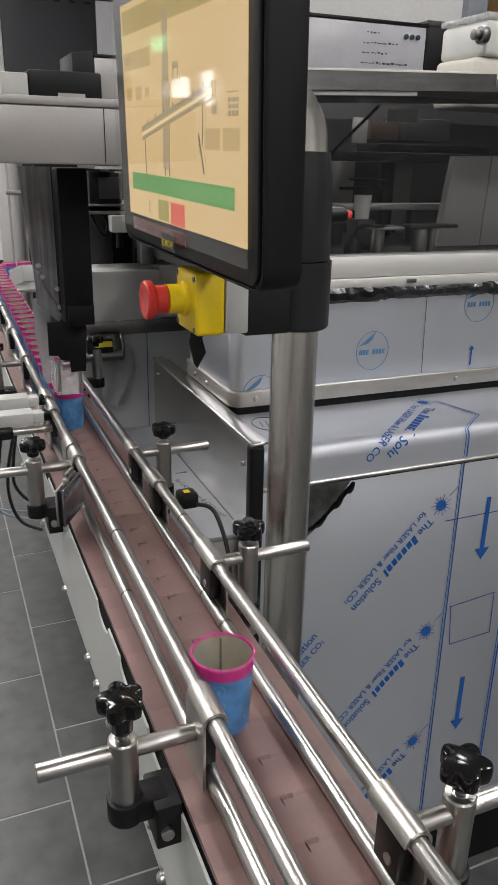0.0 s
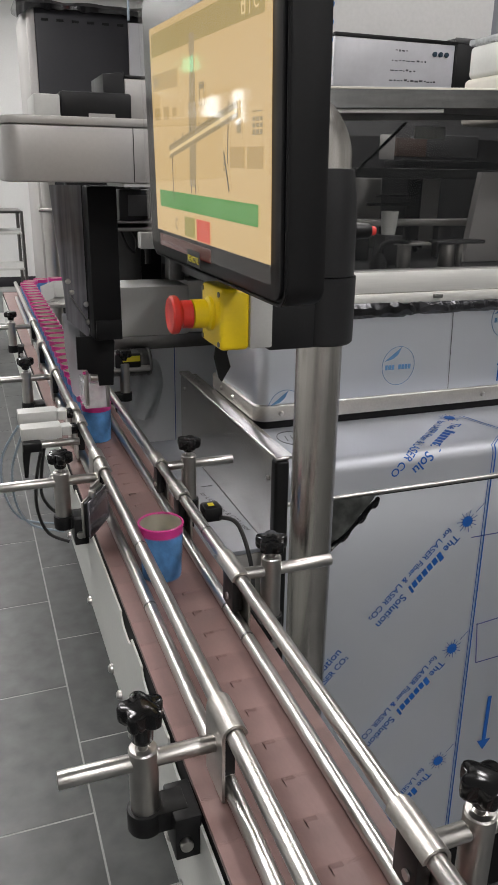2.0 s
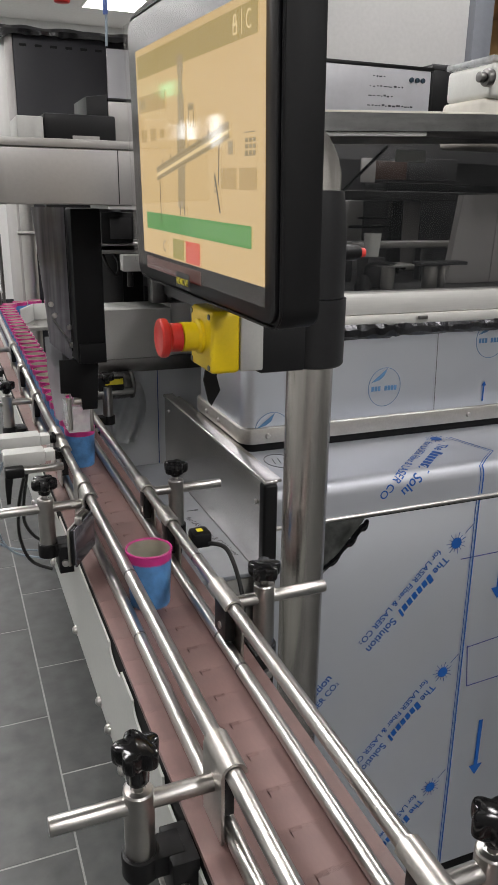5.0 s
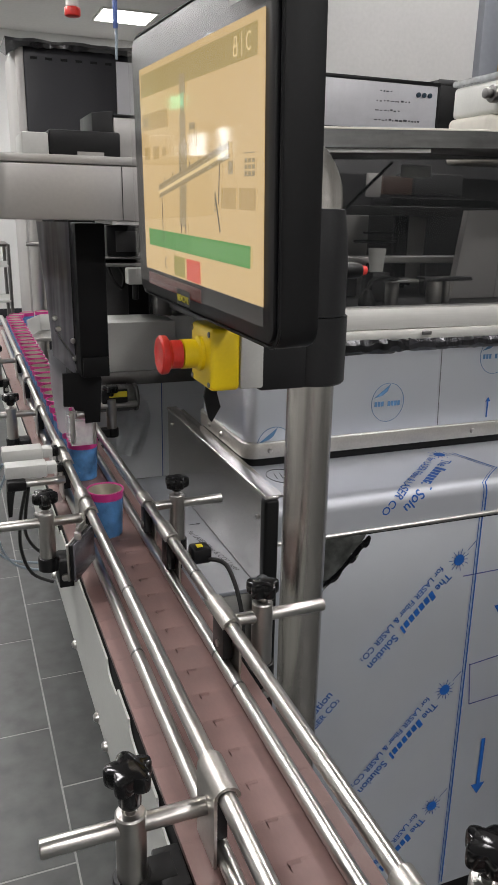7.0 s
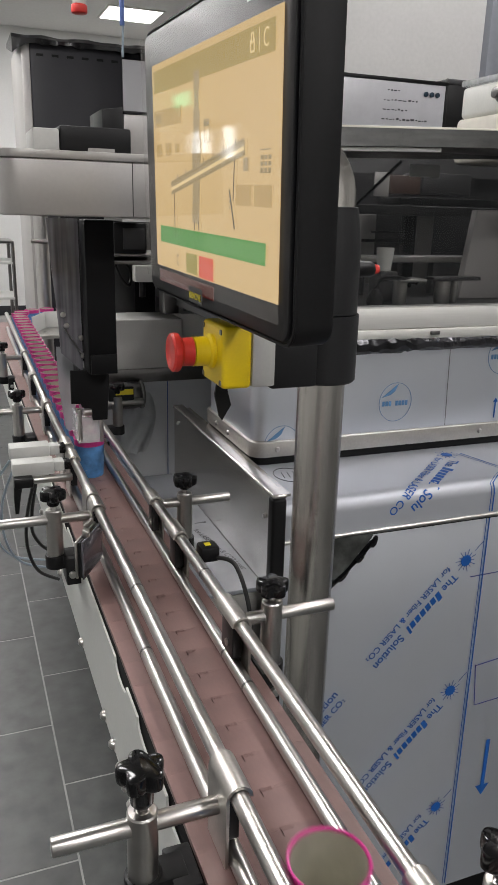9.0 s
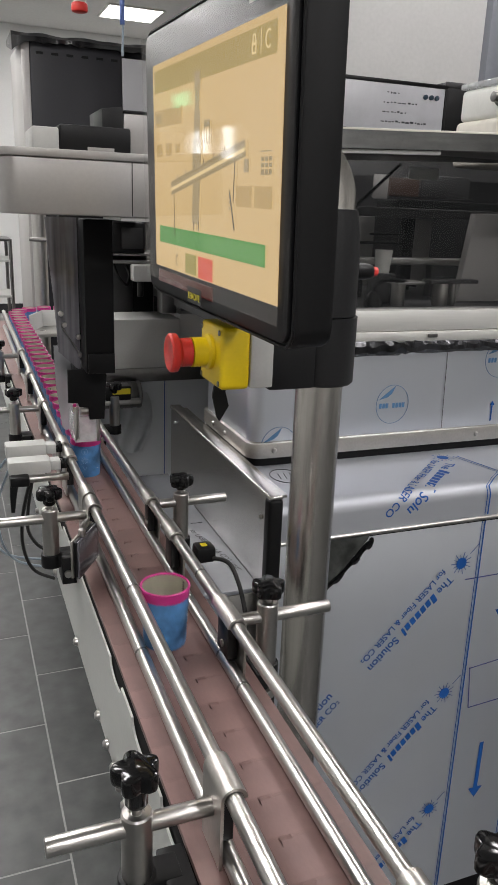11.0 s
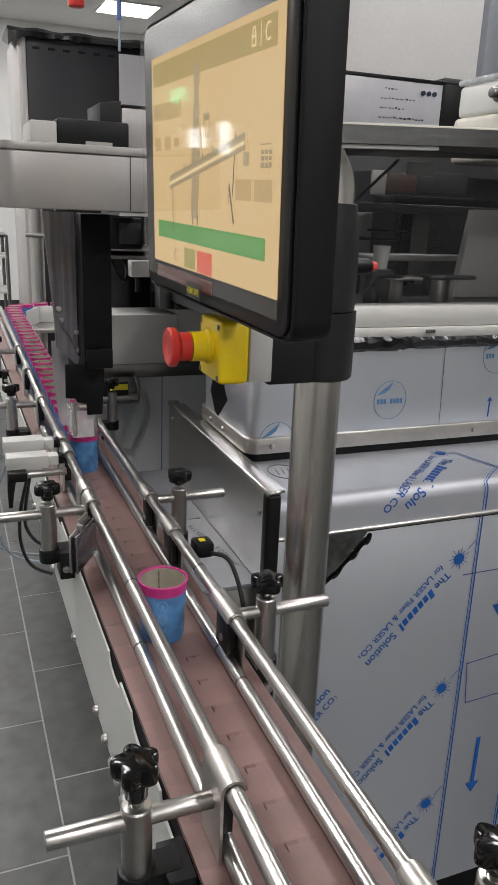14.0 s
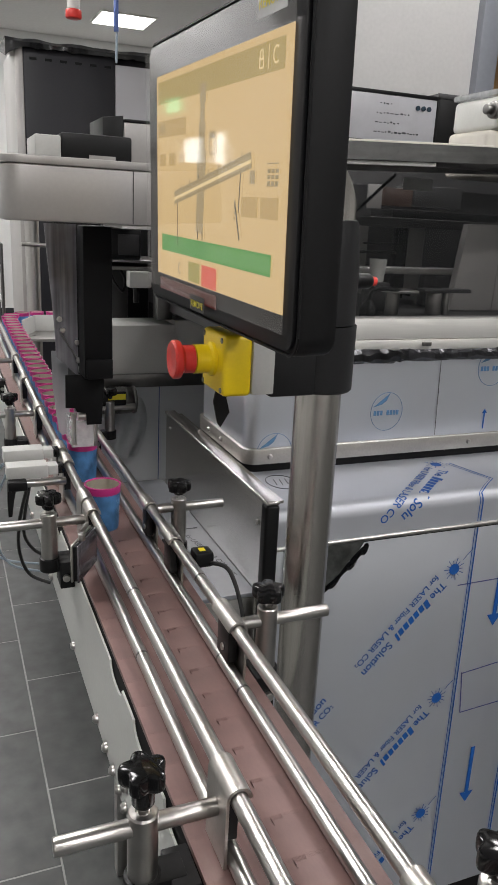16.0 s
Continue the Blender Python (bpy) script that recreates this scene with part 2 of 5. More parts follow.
def prism(bm, outline, axis, a, b, bevel=0.0):
    """An outline in a plane, pushed from a to b along axis ('x': points are y,z; 'y': x,z; 'z': x,y)."""
    def at(p, q):
        return {"x": (q, p[0], p[1]), "y": (p[0], q, p[1]), "z": (p[0], p[1], q)}[axis]
    lo = [bm.verts.new(at(p, a)) for p in outline]
    hi = [bm.verts.new(at(p, b)) for p in outline]
    faces = [bm.faces.new(lo), bm.faces.new(hi[::-1])]
    n = len(outline)
    for i in range(n):
        faces.append(bm.faces.new((lo[i], hi[i], hi[(i + 1) % n], lo[(i + 1) % n])))
    bmesh.ops.recalc_face_normals(bm, faces=faces)
    if bevel:
        es = list({e for f in faces[:2] for e in f.edges})
        bmesh.ops.bevel(bm, geom=es, offset=bevel, segments=2, affect="EDGES", profile=0.5)
    return bm


def ring_outline(x0, x1, y0, y1, r):
    out = []
    for cx, cy, a0 in ((x0 + r, y0 + r, 180), (x1 - r, y0 + r, 270), (x1 - r, y1 - r, 0), (x0 + r, y1 - r, 90)):
        out += [(cx + r * math.cos(radians(a0 + 15 * k)), cy + r * math.sin(radians(a0 + 15 * k))) for k in range(7)]
    return out


def smooth_curve(pts, n=8):
    """Catmull-Rom points through pts."""
    pts = [Vector(p) for p in pts]
    out = []
    for i in range(len(pts) - 1):
        p0, p1, p2, p3 = pts[max(i - 1, 0)], pts[i], pts[i + 1], pts[min(i + 2, len(pts) - 1)]
        for k in range(n):
            t = k / n
            out.append(0.5 * (2 * p1 + (p2 - p0) * t + (2 * p0 - 5 * p1 + 4 * p2 - p3) * t * t + (3 * p1 - p0 - 3 * p2 + p3) * t ** 3))
    return out + [pts[-1]]


def mesh_of(name, bm, material, smooth=True):
    bmesh.ops.recalc_face_normals(bm, faces=bm.faces)
    for e in bm.edges:
        # a flat face keeps its own normals beside a narrow bevel
        if len(e.link_faces) == 2:
            a0, a1 = e.link_faces[0].calc_area(), e.link_faces[1].calc_area()
            if max(a0, a1) > 12 * min(a0, a1) and e.calc_face_angle(0.0) > 0.15:
                e.smooth = False
    me = bpy.data.meshes.new(name)
    bm.to_mesh(me)
    bm.free()
    me.materials.append(material)
    if smooth:
        for p in me.polygons:
            p.use_smooth = True
        me.set_sharp_from_angle(angle=radians(35))
    return me


def part(name, bm, material, parent, label="", smooth=True):
    ob = new(name, mesh_of(name, bm, material, smooth))
    ob.parent = parent
    if label:
        tagged(ob, label)
    return ob


def thing(name, label, category, at=(0, 0, 0), group="", kind="", turn=None):
    ob = new(name)
    ob.empty_display_size = 0.05
    ob.matrix_basis = pose(*at) if turn is None else pose(*at, *turn)
    return tagged(ob, label, category, group, kind)


def solid(name, bm, material, label, category, group="", kind="", smooth=True):
    return tagged(new(name, mesh_of(name, bm, material, smooth)), label, category, group, kind)


def B():
    return bmesh.new()


def lettering(text, size, extrude=0.0):
    cu = bpy.data.curves.new("letters", "FONT")
    cu.body, cu.size, cu.extrude, cu.align_x, cu.offset = text, size, extrude, "LEFT", size * 0.012
    ob = bpy.data.objects.new("letters", cu)
    scene.collection.objects.link(ob)
    bpy.context.view_layer.update()
    me = bpy.data.meshes.new_from_object(ob.evaluated_get(bpy.context.evaluated_depsgraph_get()))
    bpy.data.objects.remove(ob)
    bpy.data.curves.remove(cu)
    return me


def letters(name, text, size, material, parent, m):
    me = lettering(text, size)
    me.materials.clear()
    me.materials.append(material)
    ob = new(name, me)
    ob.parent = parent
    ob.matrix_basis = m
    return ob


# ---- plan ----
BELT = 0.95                # top of the chain
PITCH = 0.0381
HALF = 0.05715
RAIL_X, RAIL_R = 0.0357, 0.006
RAIL_UP, RAIL_LOW = BELT + 0.0564, BELT + 0.0078
Y0, Y1 = -0.65, 2.80       # ends of the conveyor
ROD_Z = 0.996
SPEED = 0.3085
PANEL_Y = 0.84             # front of the steel machine
UPPER_Y = 1.00             # front of its upper body

# ---- the room ----
X0, X1, YB, YF = -3.2, 5.2, -4.2, 10.0
floor = thing("floor", "dark slate-look floor tiles with pale grout", "floor", kind="structure")
part("grout", box(B(), X0, X1, YB, YF, -0.10, -0.0009), GROUT, floor, "pale grey grout", False)
ceiling = solid("ceiling", box(B(), X0, X1, YB, YF, CEIL, CEIL + 0.12), CEILING, "off-white plain ceiling", "ceiling", kind="structure", smooth=False)
for nm, b in (("wall_north", (X0, X1, YF, YF + 0.15)), ("wall_south", (X0, X1, YB - 0.15, YB)), ("wall_east", (X1, X1 + 0.15, YB, YF))):
    solid(nm, box(B(), *b, -0.1, CEIL + 0.12), WALL, "plain white painted wall", "wall", kind="structure", smooth=False)
ww = B()
WY0, WY1, WZ0, WZ1 = 8.05, 9.85, 1.70, 2.12
for b in ((YB, YF, -0.1, WZ0), (YB, YF, WZ1, CEIL + 0.12), (YB, WY0, WZ0, WZ1), (WY1, YF, WZ0, WZ1)):
    box(ww, X0 - 0.15, X0, *b)
solid("wall_west", ww, WALL, "plain white painted wall with a band window", "wall", kind="structure", smooth=False)
win = thing("window_1", "bright band window with dark frame", "window", (X0, 0, 0), kind="structure")
for b in ((WY0, WY0 + 0.05, WZ0, WZ1), (WY1 - 0.05, WY1, WZ0, WZ1), (8.55, 8.86, WZ0, WZ1), (WY0, WY1, WZ0, WZ0 + 0.04), (WY0, WY1, WZ1 - 0.04, WZ1)):
    part("frame", box(B(), -0.09, -0.04, *b), CABINET, win, "", False)
solid("backdrop", box(B(), X0 - 0.60, X0 - 0.58, WY0 - 1.0, WY1 + 1.0, 1.0, 3.0), mat("bright_daylight", (0.95, 0.98, 1.0), 0.6, emit=5.0), "bright daylight beyond the window", "backdrop", kind="structure", smooth=False)
sign = thing("exit_sign", "glowing green exit sign on the wall", "sign", (X0 + 0.002, 9.55, 2.47))
part("case", box(B(), 0, 0.03, -0.28, 0.28, -0.09, 0.09, 0.004), WHITE_PL, sign)
part("face", box(B(), 0.0302, 0.0330, -0.27, 0.27, -0.08, 0.08), mat("green_sign_glow", (0.12, 0.80, 0.45), 0.4, emit=3.0), sign, "glowing green face", False)
solid("baseboard", box(B(), X0 + 0.01, X1 - 0.01, YF - 0.014, YF - 0.001, 0, 0.12, 0.003), CABINET, "dark skirting board along the white wall", "baseboard", kind="structure")

lamp = thing("ceiling_light", "square white ceiling light panel, lit", "ceiling light", (PANELS[0][0], PANELS[0][1], CEIL), "ceiling light panels")
fr = B()
for s in (-1, 1):
    box(fr, -0.3, 0.3, s * 0.29 - 0.01, s * 0.29 + 0.01, -0.014, -0.001)
    box(fr, s * 0.29 - 0.01, s * 0.29 + 0.01, -0.279, 0.279, -0.014, -0.001)
part("frame", fr, WHITE_PL, lamp, "", False)
part("diffuser", box(B(), -0.279, 0.279, -0.279, 0.279, -0.010, -0.002), LAMP, lamp, "glowing white diffuser", False)
for p in PANELS[1:]:
    copy_thing(lamp, pose(p[0], p[1], CEIL))
for p in PANELS:
    li = bpy.data.lights.new("panel_light", "AREA")
    li.shape, li.size, li.energy, li.color = "SQUARE", 0.54, LAMP_POWER, (1.0, 0.975, 0.985)
    new("panel_light", li).matrix_basis = pose(p[0], p[1], CEIL - 0.016)


# ---- the conveyor ----
conveyor = thing("conveyor", "slat chain conveyor with pale grey side plates", "conveyor", (0, 0, 0))


def side_plate(s):
    """A folded plate whose top edge has rounded cut-outs."""
    bm = B()
    top, low, cut = BELT - 0.0095, 0.822, [0.412, 0.508, 0.604, 0.98]
    edge = [(Y0, top)]
    for c in cut:
        for k in range(13):
            a = math.pi * k / 12
            edge.append((c - 0.026 * math.cos(a), top - 0.013 * math.sin(a) ** 0.7))
    edge.append((Y1, top))
    prism(bm, edge + [(Y1, low), (Y0, low)], "x", s * 0.0585, s * 0.0605)
    prism(bm, [(s * 0.0605, low), (s * 0.0585, low), (s * 0.0505, 0.784), (s * 0.0525, 0.784)], "y", Y0, Y1)
    return bm


part("side_plate", side_plate(-1), FRAME_PAINT, conveyor, "pale grey folded side plate")
part("side_plate", side_plate(1), FRAME_PAINT, conveyor, "pale grey folded side plate")
for s in (-1, 1):
    part("wear_strip", box(B(), s * 0.045 - 0.012, s * 0.045 + 0.012, Y0, Y1, BELT - 0.050, BELT - 0.0056, 0.001), BLACK_MATT, conveyor, "black slide strip")
part("bed", box(B(), -0.045, 0.045, Y0, Y1, 0.796, 0.800), STEEL_DARK, conveyor)
bolt_mesh = lathe(B(), [(0.0, 0.0055), (0.003, 0.0052), (0.0052, 0.003), (0.0056, 0.0), (0.008, 0.0), (0.008, -0.001), (0, -0.001)], 12)
bolt_mesh = mesh_of("bolt", bolt_mesh, STEEL_ROD)
for y in (0.40, 0.560, 0.585, 0.612, 0.648, 0.697, 0.850, 1.05, 1.30, 1.55):
    b = new("bolt", bolt_mesh)
    b.parent, b.matrix_basis = conveyor, pose(-0.0605, y, 0.826, 0, -90, 0)
for y, z in ((0.560, 0.850), (0.500, 0.850), (0.430, 0.852)):
    b = new("bolt", bolt_mesh)
    b.parent, b.matrix_basis = conveyor, pose(-0.0605, y, z, 0, -90, 0)
# legs
for x, y in ((-0.03, -0.45), (0.03, -0.45), (0.15, 1.72)):
    part("leg", box(B(), x - 0.015, x + 0.015, y - 0.02, y + 0.02, 0.0, 0.7735, 0.003), STEEL_SHEET, conveyor)
for y in (-0.45, 1.72):
    part("cross_bar", box(B(), -0.052, 0.166, y - 0.02, y + 0.02, 0.774, 0.7835, 0.002), STEEL_SHEET, conveyor)

# slats of the chain: hinge gaps are cut into the leading edge
def slat_outline():
    p, w, g, d = PITCH / 2 - 0.00012, HALF, 0.0011, 0.0062
    pts = [(-w, -p), (w, -p), (w, p), (0.0128, p), (0.0128, p - g), (0.0042, p - g), (0.0042, p - d), (0.0030, p - d), (0.0030, p),
           (-0.0120, p), (-0.0120, p - g), (-0.0160, p - g), (-0.0160, p - d * 0.7), (-0.0170, p - d * 0.7), (-0.0170, p), (-w, p)]
    return pts


slat_mesh = mesh_of("slat", prism(B(), slat_outline(), "z", -0.0048, 0.0), CHAIN, False)
SPROCKET = 0.07
RUN = Y1 - Y0
LOOP_N = int((2 * RUN + 2 * math.pi * SPROCKET) / PITCH)
LOOP = LOOP_N * PITCH
slats = []
for i in range(LOOP_N):
    s = new("slat", slat_mesh)
    s.parent = conveyor
    slats.append(s)


def on_loop(d):
    """The pose of a slat that has run d along the loop: forwards on top, round the end, back below."""
    d = d % LOOP
    arc = math.pi * SPROCKET
    if d < RUN:
        return pose(0, Y1 - d, BELT)
    if d < RUN + arc:
        a = (d - RUN) / SPROCKET
        return pose(0, Y0 - SPROCKET * math.sin(a), BELT - SPROCKET + SPROCKET * math.cos(a), math.degrees(a))
    if d < 2 * RUN + arc:
        return pose(0, Y0 + (d - RUN - arc), BELT - 2 * SPROCKET, 180)
    a = (d - 2 * RUN - arc) / SPROCKET
    return pose(0, Y1 + SPROCKET * math.sin(a), BELT - SPROCKET - SPROCKET * math.cos(a), 180 + math.degrees(a))


# guide rails
def rail(x, z, y0, y1, joints, label):
    ob = thing("guide_rail", label, "guide rail", (x, y0, z), "guide rails")
    part("rod", cyl(B(), (0, 0, 0), (0, y1 - y0, 0), RAIL_R, 20, None, 0.0008), STEEL_ROD, ob)
    for y in joints:
        part("joint", cyl(B(), (0, y - y0 - 0.0012, 0), (0, y - y0 + 0.0012, 0), RAIL_R + 0.0004, 20), STEEL_DARK, ob, "dark joint ring")
    return ob


rail(-RAIL_X, RAIL_UP, -0.5, 1.299, (0.634,), "bright round steel guide rail over the chain")
rail(-RAIL_X, RAIL_LOW, -0.5, 1.299, (0.60,), "bright round steel guide rail over the chain")
rail(RAIL_X, RAIL_UP, -0.5, 1.45, (0.645,), "bright round steel guide rail over the chain")
rail(RAIL_X, RAIL_LOW, -0.5, 1.45, (0.575, 0.52), "bright round steel guide rail over the chain")

BEND_Y, BEND = 1.30, 0.010     # beyond here the cup line bears slightly to the right
for z in (RAIL_UP, RAIL_LOW):
    far = rail(-RAIL_X, z, BEND_Y, 2.62, (), "bright round steel guide rail over the chain")
    far.rotation_euler.z = -math.atan(BEND)


# clamp stands: plate over the rails, cross rod, post, star knob, black arm
def star(bm, z0, h, r0, r1):
    n = 60
    rings = []
    for z, k in ((z0, 0.86), (z0 + 0.12 * h, 0.97), (z0 + 0.35 * h, 1.0), (z0 + 0.78 * h, 1.0), (z0 + 0.94 * h, 0.95), (z0 + h, 0.82)):
        ring = []
        for i in range(n):
            a = 2 * math.pi * i / n
            w = (0.5 + 0.5 * math.cos(5 * a)) ** 0.7
            r = (r0 + (r1 - r0) * w) * k
            ring.append(bm.verts.new((r * math.cos(a), r * math.sin(a), z)))
        rings.append(ring)
    for a, b in zip(rings, rings[1:]):
        for i in range(n):
            bm.faces.new((a[i], a[(i + 1) % n], b[(i + 1) % n], b[i]))
    bm.faces.new(rings[0][::-1])
    bm.faces.new(rings[-1])
    return bm


def clamp_plate(bm, s, y, half):
    """A bent plate that hooks over the upper rail and runs down outside to the lower one."""
    t, r = 0.0022, RAIL_R + 0.0008
    pts_out, pts_in = [], []
    for k in range(9):
        a = math.pi * k / 8
        c, q = math.cos(a), math.sin(a)
        pts_in.append((-s * r * c, RAIL_UP + r * q))
        pts_out.append((-s * (r + t) * c, RAIL_UP + (r + t) * q))
    low = RAIL_LOW - 0.004
    out = [(s * RAIL_X + a, b) for a, b in pts_out] + [(s * (RAIL_X + r + t), low), (s * (RAIL_X + r), low)] + [(s * RAIL_X + a, b) for a, b in reversed(pts_in)]
    return prism(bm, out, "y", y - half, y + half)


def clamp_stand(s, y, reach=0.147, post=0.095, half=0.018, rod=ROD_Z, top=1.009, turn=0.0, label=""):
    ob = thing("rail_clamp", label or "steel rail clamp with cross rod and black star knob", "clamp", (0, y, 0), "rail clamps along the conveyor")
    part("clamp_plate", clamp_plate(B(), s, 0, half), STEEL_CLAMP, ob, "bent stainless plate hooked over the rail")
    part("spacer", box(B(), min(s * (RAIL_X + 0.0055), s * (RAIL_X - 0.004)), max(s * (RAIL_X + 0.0055), s * (RAIL_X - 0.004)), -half * 0.45, half * 0.75, RAIL_LOW + 0.008, RAIL_UP - 0.0075, 0.001), BLACK, ob, "black spacer block")
    part("bolt", cyl(B(), (s * (RAIL_X - 0.0045), half * 0.55 - 0.012, 0.978), (s * (RAIL_X - 0.006), half * 0.55 - 0.012, 0.978), 0.0035, 12), STEEL_ROD, ob)
    part("cross_rod", cyl(B(), (s * (RAIL_X + 0.007), 0, rod), (s * reach, 0, rod), 0.006, 20, None, 0.0008), STEEL_ROD, ob, "round steel cross rod")
    px = s * post
    part("post", lathe(B(), [(0, 0.950), (0.0098, 0.950), (0.0098, top - 0.0017), (0.0088, top - 0.0004), (0.005, top), (0.0045, top - 0.0014), (0, top - 0.0014)], 28, Matrix.Translation((px, 0, 0))), STEEL_ROD, ob, "turned steel post")
    part("stud", cyl(B(), (px, 0, top - 0.002), (px, 0, top + 0.009), 0.0034, 12), STEEL_ROD, ob)
    k = B()
    lathe(k, [(0, top + 0.0045), (0.0058, top + 0.0045), (0.0072, top + 0.0065), (0.0078, 1.0235), (0, 1.0235)], 24)
    star(k, 1.0212, 0.0130, 0.0112, 0.0158)
    bmesh.ops.transform(k, matrix=Matrix.Translation((px, 0, 0)) @ Matrix.Rotation(radians(turn), 4, "Z"), verts=k.verts)
    part("star_knob", k, BLACK_GLOSS, ob, "glossy black five-lobed knob")
    arm = B()
    cyl(arm, (px, 0, 0.934), (px, 0, 0.951), 0.0125, 28, None, 0.0012)
    a, b = sorted((px, s * 0.066))
    box(arm, a, b, -0.0105, 0.0105, 0.9345, 0.9505, 0.001)
    a, b = sorted((s * 0.0775, s * 0.0590))
    box(arm, a, b, -0.019, 0.016, 0.915, 0.9500, 0.0015)
    part("arm", arm, BLACK, ob, "black nylon arm")
    part("arm_bolt", cyl(B(), (s * 0.0705, -0.0188, 0.930), (s * 0.0705, -0.024, 0.930), 0.0045, 14, None, 0.001), STEEL_ROD, ob)
    return ob


clamp_stand(-1, 0.369, 0.149, 0.0935, 0.018, rod=0.9895, top=1.0005, turn=20)
clamp_stand(-1, 0.855, 0.160, 0.0870, 0.016, turn=55)
clamp_stand(-1, 1.375, 0.150, 0.0870, 0.018, turn=10)
clamp_stand(-1, 1.890, 0.150, 0.0870, 0.018, turn=40).location.x = 0.006
clamp_stand(1, 0.245, 0.150, 0.0780, 0.020, turn=35)
clamp_stand(1, 0.563, 0.137, 0.0740, 0.024, rod=0.999, top=1.0140, turn=0)
clamp_stand(1, 0.857, 0.136, 0.0760, 0.016, rod=0.999, top=1.0120, turn=62)
clamp_stand(1, 1.390, 0.148, 0.0980, 0.018, turn=30)

# plain rail clips without a stand
for s, y, half in ((1, 0.752, 0.020), (-1, 0.895, 0.017), (-1, 1.050, 0.020), (-1, 1.115, 0.020), (-1, 1.62, 0.016)):
    clip = thing("rail_clip", "bent stainless clip joining two guide rails", "rail clip", (0, y, 0), "rail clips")
    part("plate", clamp_plate(B(), s, 0, half), STEEL_CLAMP, clip)
    part("spacer", box(B(), min(s * (RAIL_X + 0.0055), s * (RAIL_X - 0.004)), max(s * (RAIL_X + 0.0055), s * (RAIL_X - 0.004)), -half * 0.45, half * 0.75, RAIL_LOW + 0.008, RAIL_UP - 0.0075, 0.001), BLACK, clip, "black spacer block")

# reflector on the rail, turned away
refl = thing("sensor_reflector", "square sensor reflector in a clear-edged steel holder", "reflector", (-0.060, 0.780, 0.986), turn=(0, 0, 60))
part("backing", box(B(), -0.030, 0.030, 0.000, 0.003, -0.022, 0.022, 0.001), STEEL_CLAMP, refl, "bright steel backing plate")
part("core", box(B(), -0.0285, 0.0285, -0.0045, -0.0002, -0.021, 0.021, 0.0008), BLACK, refl, "black middle layer")
part("reflector_face", box(B(), -0.030, 0.030, -0.0070, -0.0047, -0.022, 0.022, 0.0008), REFLECTOR, refl, "grey glossy reflector face")
part("fixing_screw", cyl(B(), (-0.012, -0.004, 0.0215), (-0.012, -0.004, 0.030), 0.004, 12, None, 0.001), STEEL_ROD, refl)
part("bracket", box(B(), 0.006, 0.030, 0.0032, 0.006, -0.006, 0.026), STEEL_CLAMP, refl)

# twin photo sensors beside the gate
for dy, dz in ((1.075, 1.015), (1.028, 1.006)):
    sen = thing("photo_sensor", "boxy pale grey photo sensor beside the rail", "sensor", (-0.088, dy, dz), "photo sensors at the gate")
    part("housing", box(B(), -0.034, 0.022, -0.014, 0.014, -0.0095, 0.0095, 0.002), GREY_PL, sen, "pale grey plastic housing")
    part("cap", box(B(), 0.0222, 0.036, -0.010, 0.010, -0.007, 0.007, 0.0015), GREY_PL, sen, "grey end cap")
    part("lens", box(B(), 0.0362, 0.0450, -0.009, 0.009, -0.006, 0.006, 0.001), BLACK_GLOSS, sen)
    part("foot", box(B(), -0.010, 0.006, -0.005, 0.005, 0.996 - dz, -0.0097, 0.001), BLACK, sen)
hold = thing("sensor_holder", "steel cross rod with black clamp lever below the sensors", "bracket", (-0.088, 1.010, 0.992))
part("cross_rod", cyl(B(), (-0.016, 0, 0), (0.045, 0, 0), 0.0055, 16, None, 0.0008), STEEL_ROD, hold)
lv = B()
box(lv, -0.034, -0.008, -0.010, 0.010, -0.008, 0.0065, 0.003)
prism(lv, [(-0.034, -0.002), (-0.022, -0.002), (-0.026, -0.022), (-0.0295, -0.046), (-0.0345, -0.046), (-0.035, -0.022)], "y", -0.005, 0.005, 0.001)
part("lever", lv, BLACK, hold, "black clamp lever")

# cables and hoses hanging at the side of the conveyor
def cable(name, pts, r, material, label):
    return solid(name, tube(B(), smooth_curve(pts, 8), r, 8), material, label, "cable", "cables beside the conveyor")


cable("cable", [(-0.098, 1.00, 0.985), (-0.106, 1.03, 0.93), (-0.106, 1.06, 0.87), (-0.092, 1.07, 0.825), (-0.062, 1.06, 0.810)], 0.0026, CABLE, "thin black cable hanging in a loop")
cable("cable", [(-0.092, 1.02, 0.985), (-0.097, 1.05, 0.93), (-0.096, 1.08, 0.885), (-0.082, 1.09, 0.855), (-0.062, 1.08, 0.845)], 0.0026, CABLE, "thin black cable hanging in a loop")
cable("air_hose", [(-0.120, 1.05, 0.995), (-0.136, 1.09, 0.93), (-0.134, 1.12, 0.86), (-0.112, 1.14, 0.81), (-0.062, 1.13, 0.795)], 0.0020, HOSE, "thin pale blue air hose hanging down")
cable("air_hose", [(-0.122, 1.08, 1.0), (-0.148, 1.12, 0.94), (-0.150, 1.15, 0.87), (-0.126, 1.17, 0.81), (-0.062, 1.16, 0.795)], 0.0020, HOSE, "thin pale blue air hose hanging down")

